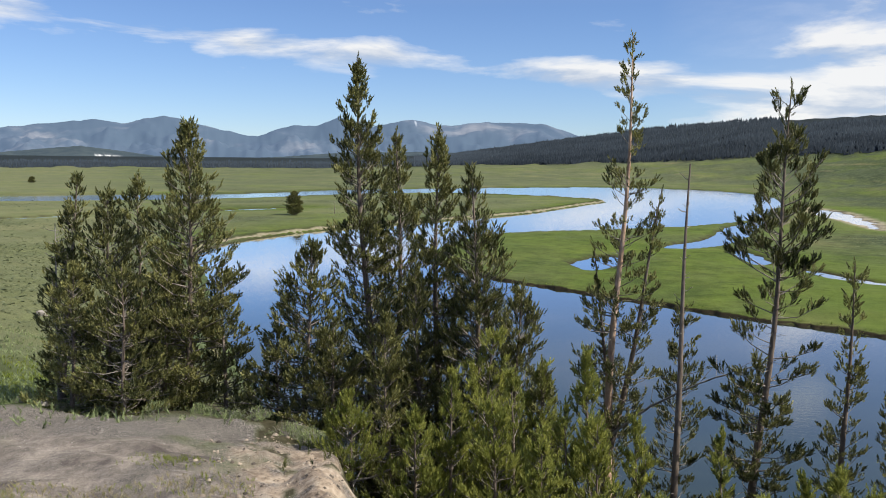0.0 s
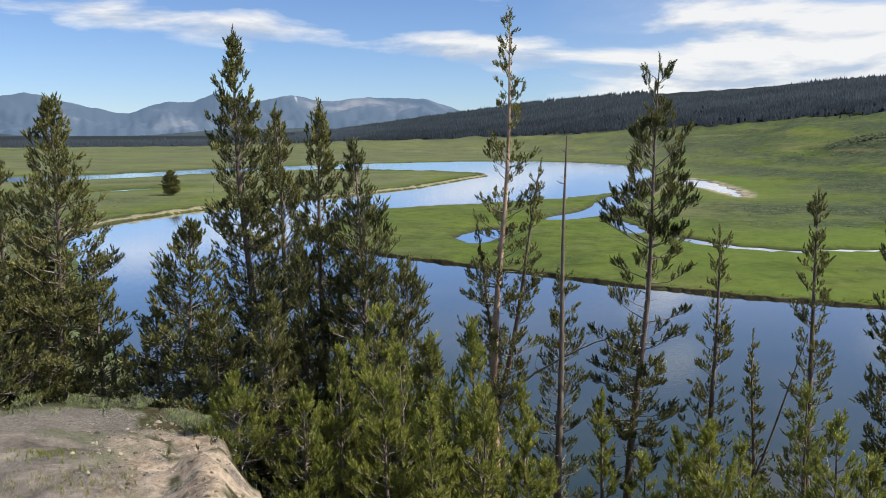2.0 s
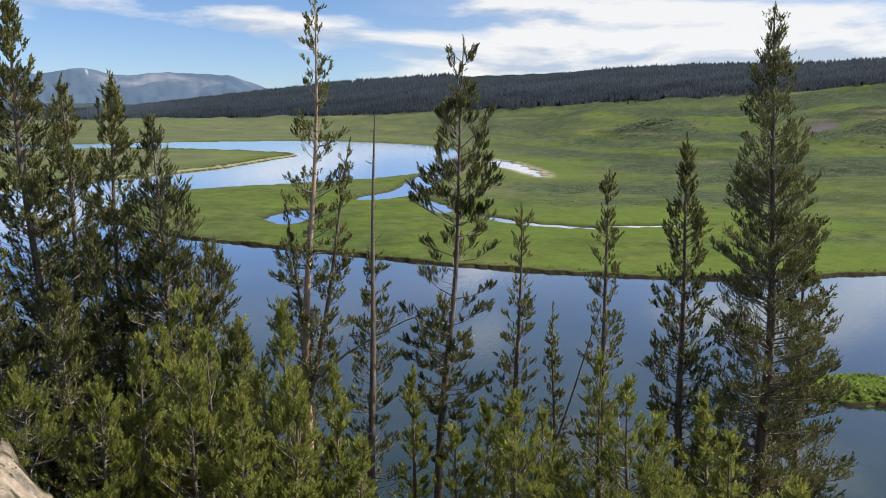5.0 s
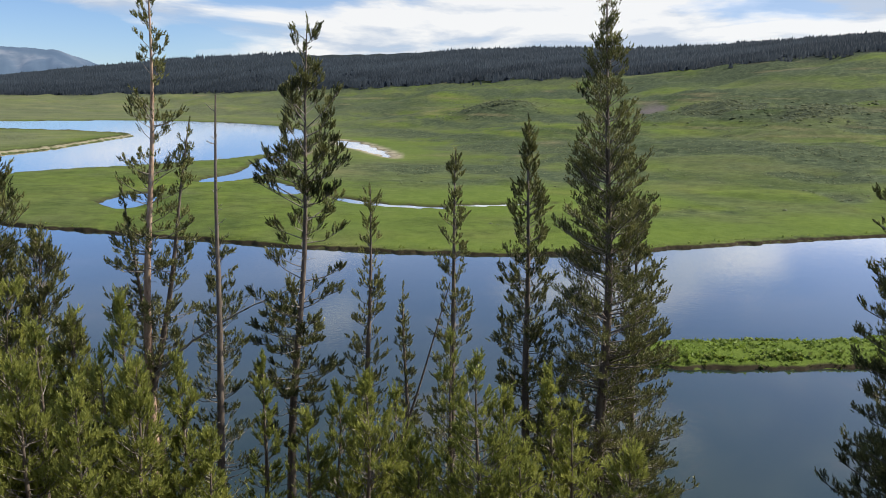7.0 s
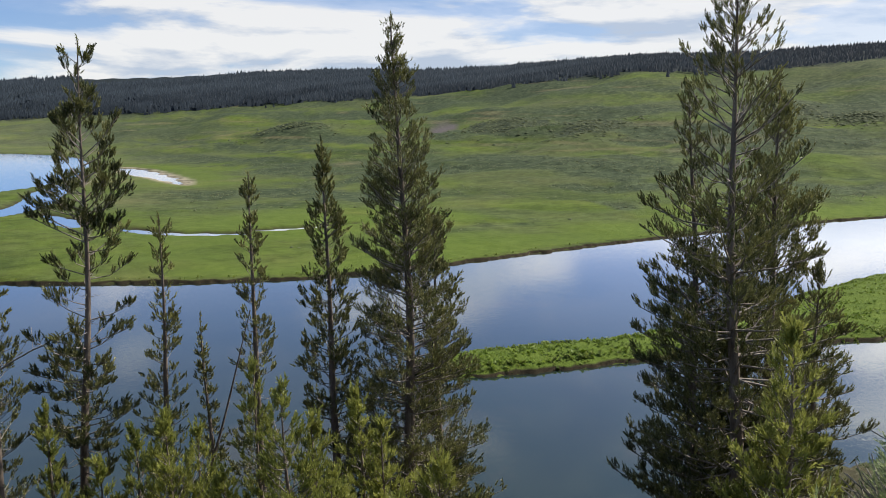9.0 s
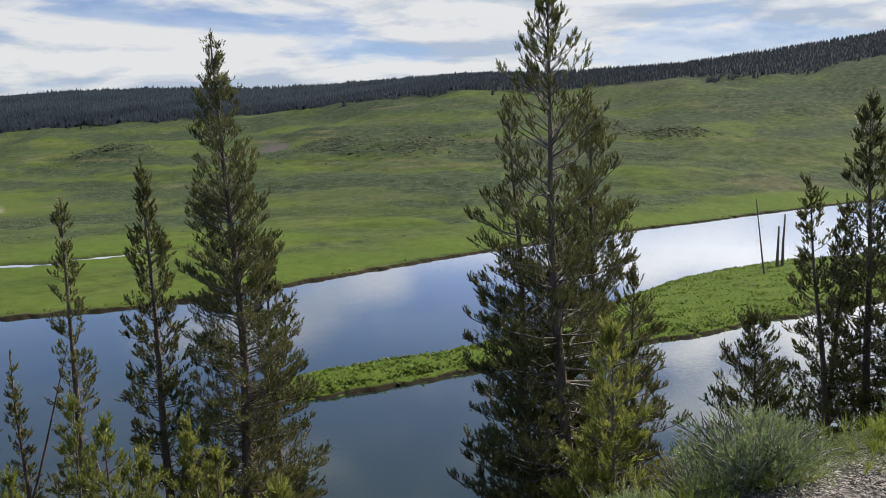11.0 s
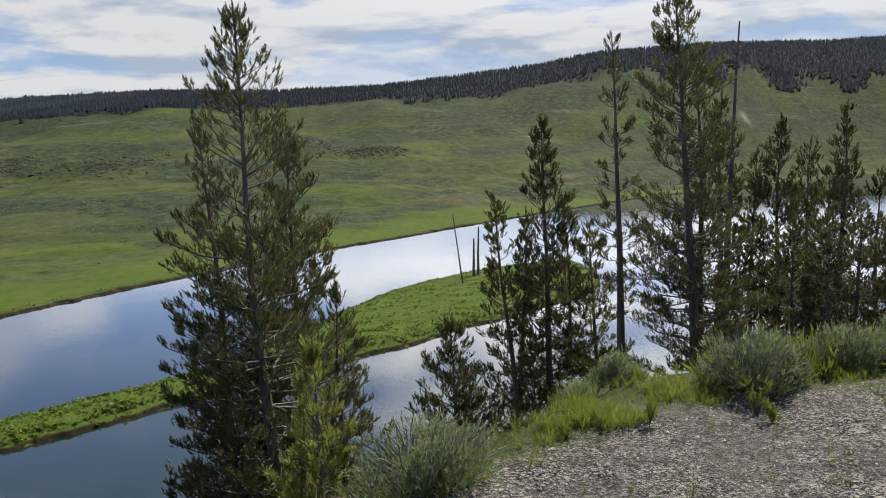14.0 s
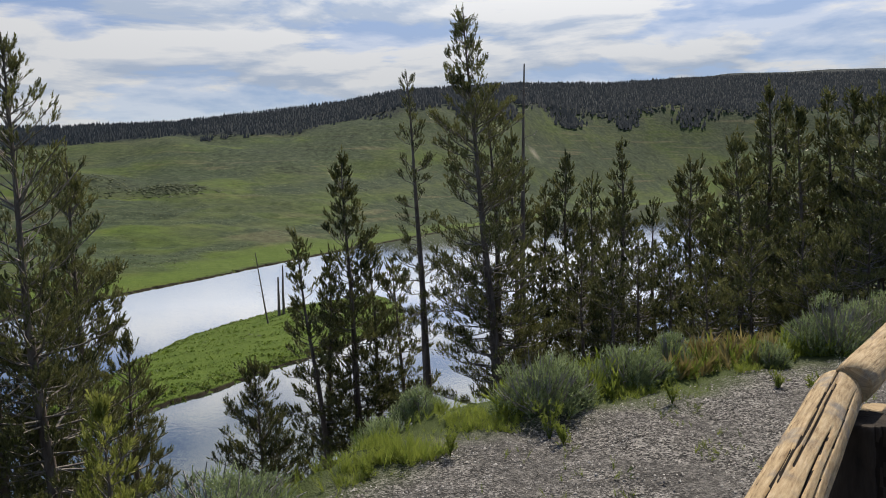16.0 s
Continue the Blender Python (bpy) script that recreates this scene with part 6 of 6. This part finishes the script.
def clods():
    """Crumbled lumps of pale clay and dark stones on the eroded lip."""
    rng = np.random.RandomState(95)
    xy = polar(2600, -17, -3, 9.5, 19.5, 96, 0.8)
    a, r = np.degrees(np.arctan2(xy[:, 0], xy[:, 1])), np.hypot(xy[:, 0], xy[:, 1])
    xy = xy[(r < rim_radius(a) + 0.6) & (waves(xy[:, 0], xy[:, 1], 1.2, 97, 3) > -0.1)]
    n = len(xy)
    z = land(xy[:, 0], xy[:, 1])[0]
    d = np.array([(1, 0, -0.2), (0.3, 0.95, -0.2), (-0.8, 0.55, -0.2), (-0.8, -0.6, -0.2), (0.35, -0.95, -0.2), (0.35, 0.1, 0.55), (-0.4, 0.05, 0.6)])
    tri = np.array([(0, 1, 5), (1, 6, 5), (1, 2, 6), (2, 3, 6), (3, 4, 6), (4, 5, 6), (4, 0, 5)])
    size = rng.gamma(1.6, 0.012, n).clip(0.010, 0.10)
    loc = d[None] * size[:, None, None] * rng.uniform(0.7, 1.3, (n, 7, 3))
    spin = rng.uniform(0, 6.28, n)
    c, s = np.cos(spin)[:, None], np.sin(spin)[:, None]
    v = np.stack([loc[..., 0] * c - loc[..., 1] * s, loc[..., 0] * s + loc[..., 1] * c, loc[..., 2]], -1) + np.column_stack([xy, z])[:, None]
    f = (np.arange(n)[:, None, None] * 7 + tri[None]).reshape(-1, 3)
    m = Mat("clay_clods", 0.92, 0.1)
    m.color(m.ramp(m.attr("tint"), (0.0, (0.06, 0.052, 0.046)), (0.3, (0.19, 0.155, 0.12)), (1.0, (0.46, 0.385, 0.30))))
    me = mesh_from("clay_clods", v.reshape(-1, 3), f, m.mat, attrs={"tint": np.repeat(rng.uniform(0, 1, n) ** 1.6, 7)})
    tagged(new("clay_clods", me), "crumbled pale clay lumps on the eroded lip", "clods", kind="stuff")


clods()


def boulder_material():
    m = Mat("pale_boulder", 0.9, 0.15)
    n = m.noise(3.0, 6, 0.65)
    m.color(m.ramp(n, (0.3, (0.20, 0.175, 0.15)), (0.5, (0.36, 0.32, 0.275)), (0.7, (0.52, 0.47, 0.41))))
    m.bump(n, 0.6, 0.05)
    return m.mat


M_BOULDER = boulder_material()


def boulder(x, y, wide, seed, label):
    """A weathered rock, half sunk in the slope."""
    rng = np.random.RandomState(seed)
    bm = bmesh.new()
    bmesh.ops.create_icosphere(bm, subdivisions=3, radius=0.5)
    cuts = [(Vector(rng.normal(0, 1, 3)).normalized(), rng.uniform(0.30, 0.44)) for _ in range(9)]
    for v in bm.verts:
        for n, d in cuts:
            over = v.co.dot(n) - d
            if over > 0:
                v.co -= n * over * 0.85
        v.co *= 1 + 0.06 * noise.noise(v.co * 5 + Vector((seed, 0, 0)))
        v.co = Vector((v.co.x * wide, v.co.y * wide * 0.8, v.co.z * wide * 0.65))
    me = bpy.data.meshes.new("boulder")
    bm.to_mesh(me)
    bm.free()
    me.materials.append(M_BOULDER)
    ob = new("boulder", me)
    ob.location = (x, y, ground_z(x, y) + wide * 0.10)
    tagged(ob, label, "rock")


boulder(-11.04, 22.45, 0.42, 3, "pale weathered rock at the edge of the bare shoulder")
boulder(-30.7, 63.0, 1.15, 5, "pale rock half sunk in the sage slope")
boulder(-11.75, 22.9, 0.26, 7, "small pale rock beside the bare shoulder")


def weed(x, y, tall, seed):
    """A leafy roadside weed: a handful of stems with small leaves up their length."""
    rng = np.random.RandomState(seed)
    root = new("weed_plant")
    root.location = (x, y, ground_z(x, y) - 0.01)
    tagged(root, "leafy light green weed growing in the gravel", "weed", group="weeds in the gravel")
    n = 12
    a = rng.uniform(0, 2 * np.pi, n)
    end = np.stack([np.cos(a) * 0.42 * tall, np.sin(a) * 0.42 * tall, np.full(n, tall)], -1) * rng.uniform(0.45, 1.0, (n, 1))
    s = np.linspace(0, 1, 5)[None, :, None]
    paths = end[:, None] * np.concatenate([s, s, s**0.7], -1)
    v, f = branch_tubes(paths, np.full((n, 1), 0.003) * np.linspace(1, 0.5, 5)[None])
    part("stemwork", mesh_from("stemwork", v, f, M_GRASS, attrs={"tint": np.full(len(v), 0.3)}), root, "thin green stems", "stuff")
    k = np.repeat(np.arange(n), 7)
    t = rng.uniform(0.2, 1.0, len(k))
    pos = end[k] * np.stack([t, t, t**0.7], -1) + rng.normal(0, 0.012, (len(k), 3))
    v, f, tint = place_tufts(pos, rng.normal(0, 0.5, (len(k), 3)) + [0, 0, 0.6], rng.uniform(0.025, 0.05, len(k)), rng, SPRAYS, np.full(len(k), 0.25))
    part("foliage", mesh_from("foliage", v, f, M_GRASS, attrs={"tint": tint}), root, "small light green leaves", "stuff")


for k, (x, y, tall) in enumerate(((5.55, -0.92, 0.30), (5.35, -0.98, 0.14), (6.11, -1.84, 0.20), (5.15, -0.30, 0.15), (4.9, 0.15, 0.12), (6.55, -2.75, 0.16), (6.4, -2.95, 0.14))):
    weed(x, y, tall, 700 + k)


# ---- log barrier beside the path ----
def log_material():
    m = Mat("weathered_log", 0.8, 0.25)
    co = m.n("ShaderNodeUVMap").outputs[0]
    mp = m.n("ShaderNodeMapping")
    mp.inputs["Scale"].default_value = (9, 1.6, 1)
    m.link(co, mp.inputs[0])
    t = m.n("ShaderNodeTexNoise")
    t.inputs["Scale"].default_value, t.inputs["Detail"].default_value, t.inputs["Roughness"].default_value = 4.0, 8, 0.7
    m.link(mp.outputs[0], t.inputs["Vector"])
    grain = t.outputs["Fac"]
    blot = m.noise(5.0, 4, 0.6)
    c = m.ramp(grain, (0.30, (0.20, 0.125, 0.062)), (0.48, (0.46, 0.32, 0.165)), (0.66, (0.62, 0.47, 0.28)))
    c = m.mix(m.step(blot, 0.52, 0.72), c, m.ramp(grain, (0.3, (0.16, 0.13, 0.10)), (0.7, (0.36, 0.31, 0.25))))
    m.color(c)
    m.bump(grain, 0.5, 0.02)
    return m.mat


M_LOG = log_material()
# the post's shade under the rail is painted into this dark colour
M_POST = bark_material("shaded_post", (0.018, 0.013, 0.010), (0.040, 0.030, 0.022), (0.075, 0.058, 0.044))
M_CRACK = bark_material("log_crack", (0.012, 0.009, 0.007), (0.02, 0.014, 0.010), (0.035, 0.025, 0.018))


def log_mesh(name, a, b, ra, rb, seed, wood):
    """A peeled log with a wavering surface and long drying checks cut into it, end grain closed."""
    rng = np.random.RandomState(seed)
    a, b = np.array(a, float), np.array(b, float)
    ln = np.linalg.norm(b - a)
    way = (b - a) / ln
    u = np.cross(way, (0, 0, 1.0) if abs(way[2]) < 0.9 else (1.0, 0, 0))
    u /= np.linalg.norm(u)
    w = np.cross(u, way)
    nl, ns = (56, 220) if seed == 5 else (30, 110)
    checks = [(rng.uniform(0, 2 * np.pi), rng.uniform(-0.2, 0.6), rng.uniform(0.35, 0.8), rng.uniform(0.045, 0.075), rng.uniform(-0.12, 0.12)) for _ in range(22)]
    T, S = np.meshgrid(np.linspace(0, 1, nl), np.linspace(0, 2 * np.pi, ns, endpoint=False), indexing="ij")
    rad = (ra + (rb - ra) * T) * (1 + 0.012 * np.sin(T * 7 + S + seed) + 0.012 * np.sin(3 * S + T * 4) + 0.006 * np.sin(T * 31 + 2 * S))
    cut = np.zeros_like(rad)
    for ang, t0, dt, wd, skew in checks:
        d = np.abs((S - (ang + skew * (T - t0) * 0.8 + 0.02 * np.sin(T * 23 + ang)) + np.pi) % (2 * np.pi) - np.pi)
        inside = smooth(T, t0, t0 + 0.04) * smooth(-T, -(t0 + dt), -(t0 + dt - 0.05))
        cut = np.maximum(cut, inside * np.clip(1 - d / wd, 0, 1))
    rad = rad - 0.016 * cut
    rad[0] *= 0.93
    rad[-1] *= 0.93
    p = a + way * (T * ln)[..., None] + rad[..., None] * (np.cos(S)[..., None] * u + np.sin(S)[..., None] * w)
    bm = bmesh.new()
    uv = bm.loops.layers.uv.new("UVMap")
    vs = [[bm.verts.new(p[i, j]) for j in range(ns)] for i in range(nl)]
    for i in range(nl - 1):
        for j in range(ns):
            k = (j + 1) % ns
            f = bm.faces.new((vs[i][j], vs[i][k], vs[i + 1][k], vs[i + 1][j]))
            f.smooth = True
            if cut[i:i + 2, [j, k]].mean() > 0.45:
                f.material_index = 1
            for lp, (ii, jj) in zip(f.loops, ((i, j), (i, j + 1), (i + 1, j + 1), (i + 1, j))):
                lp[uv].uv = (jj / ns, ii / nl * ln)
    for ring, flip in ((vs[0], True), (vs[-1], False)):
        f = bm.faces.new(ring[::-1] if flip else ring)
        for n_, lp in enumerate(f.loops):
            lp[uv].uv = (0.5 + 0.1 * math.cos(n_), 0.1 * math.sin(n_))
    bmesh.ops.recalc_face_normals(bm, faces=bm.faces[:])
    me = bpy.data.meshes.new(name)
    bm.to_mesh(me)
    bm.free()
    me.materials.append(wood)
    me.materials.append(M_CRACK)
    return me


def log_barrier():
    root = new("log_barrier")
    root.location = (3.9, -2.05, 17.4)
    tagged(root, "weathered peeled-log barrier rail on stout log posts", "barrier")
    off = Vector(root.location)

    def put(name, a, b, ra, rb, seed, label="", wood=M_LOG):
        ob = part(name, log_mesh(name, Vector(a) - off, Vector(b) - off, ra, rb, seed, wood), root, label)
        return ob

    put("rail", (1.55, -0.52, 18.03), (3.98, -1.98, 18.03), 0.097, 0.097, 5, "split and cracked pale rail log")
    put("rail", (3.90, -1.99, 18.07), (7.4, -4.55, 18.07), 0.088, 0.085, 8, "round grey-brown rail log")
    put("post", (3.80, -2.00, 17.38), (3.80, -2.00, 17.96), 0.14, 0.135, 11, "stout post with its shade painted dark", M_POST)
    put("post", (7.2, -4.4, 17.38), (7.2, -4.4, 18.0), 0.14, 0.135, 12)
    put("post", (4.69, -2.53, 17.38), (4.69, -2.53, 17.75), 0.09, 0.09, 14, "pale weathered short post")
    put("post", (1.75, -0.64, 17.38), (1.75, -0.64, 17.96), 0.10, 0.10, 13)


log_barrier()


# ---- out in the valley ----
def valley_tree(x, y, tall, half):
    z = ground_z(x, y)
    grow("lone_pine", (x, y, z), (x, y, z + tall), half, 0.05, 1.6, "full", M_NEEDLE, M_BARK, "lone round pine standing in the open meadow", "pine tree")


valley_tree(-50.9, 284.5, 7.9, 2.2)
valley_tree(-315.0, 638.2, 4.4, 1.9)
dead_tree((-38.1, 292.1, 1.0), (-38.3, 292.1, 5.6), 1.80, 0.3, 0.3, "snag")
dead_tree((114.5, 24.7, 1.0), (114.5, 26.0, 10.9), 0.64, 0.3, 0.3, "snag", 0.13)
dead_tree((122.4, 24.7, 1.0), (122.7, 24.7, 6.6), 0.51, 0.3, 0.3, "snag", 0.24)
dead_tree((123.7, 24.3, 1.0), (124.0, 24.2, 8.2), 0.43, 0.3, 0.3, "snag", 0.22)
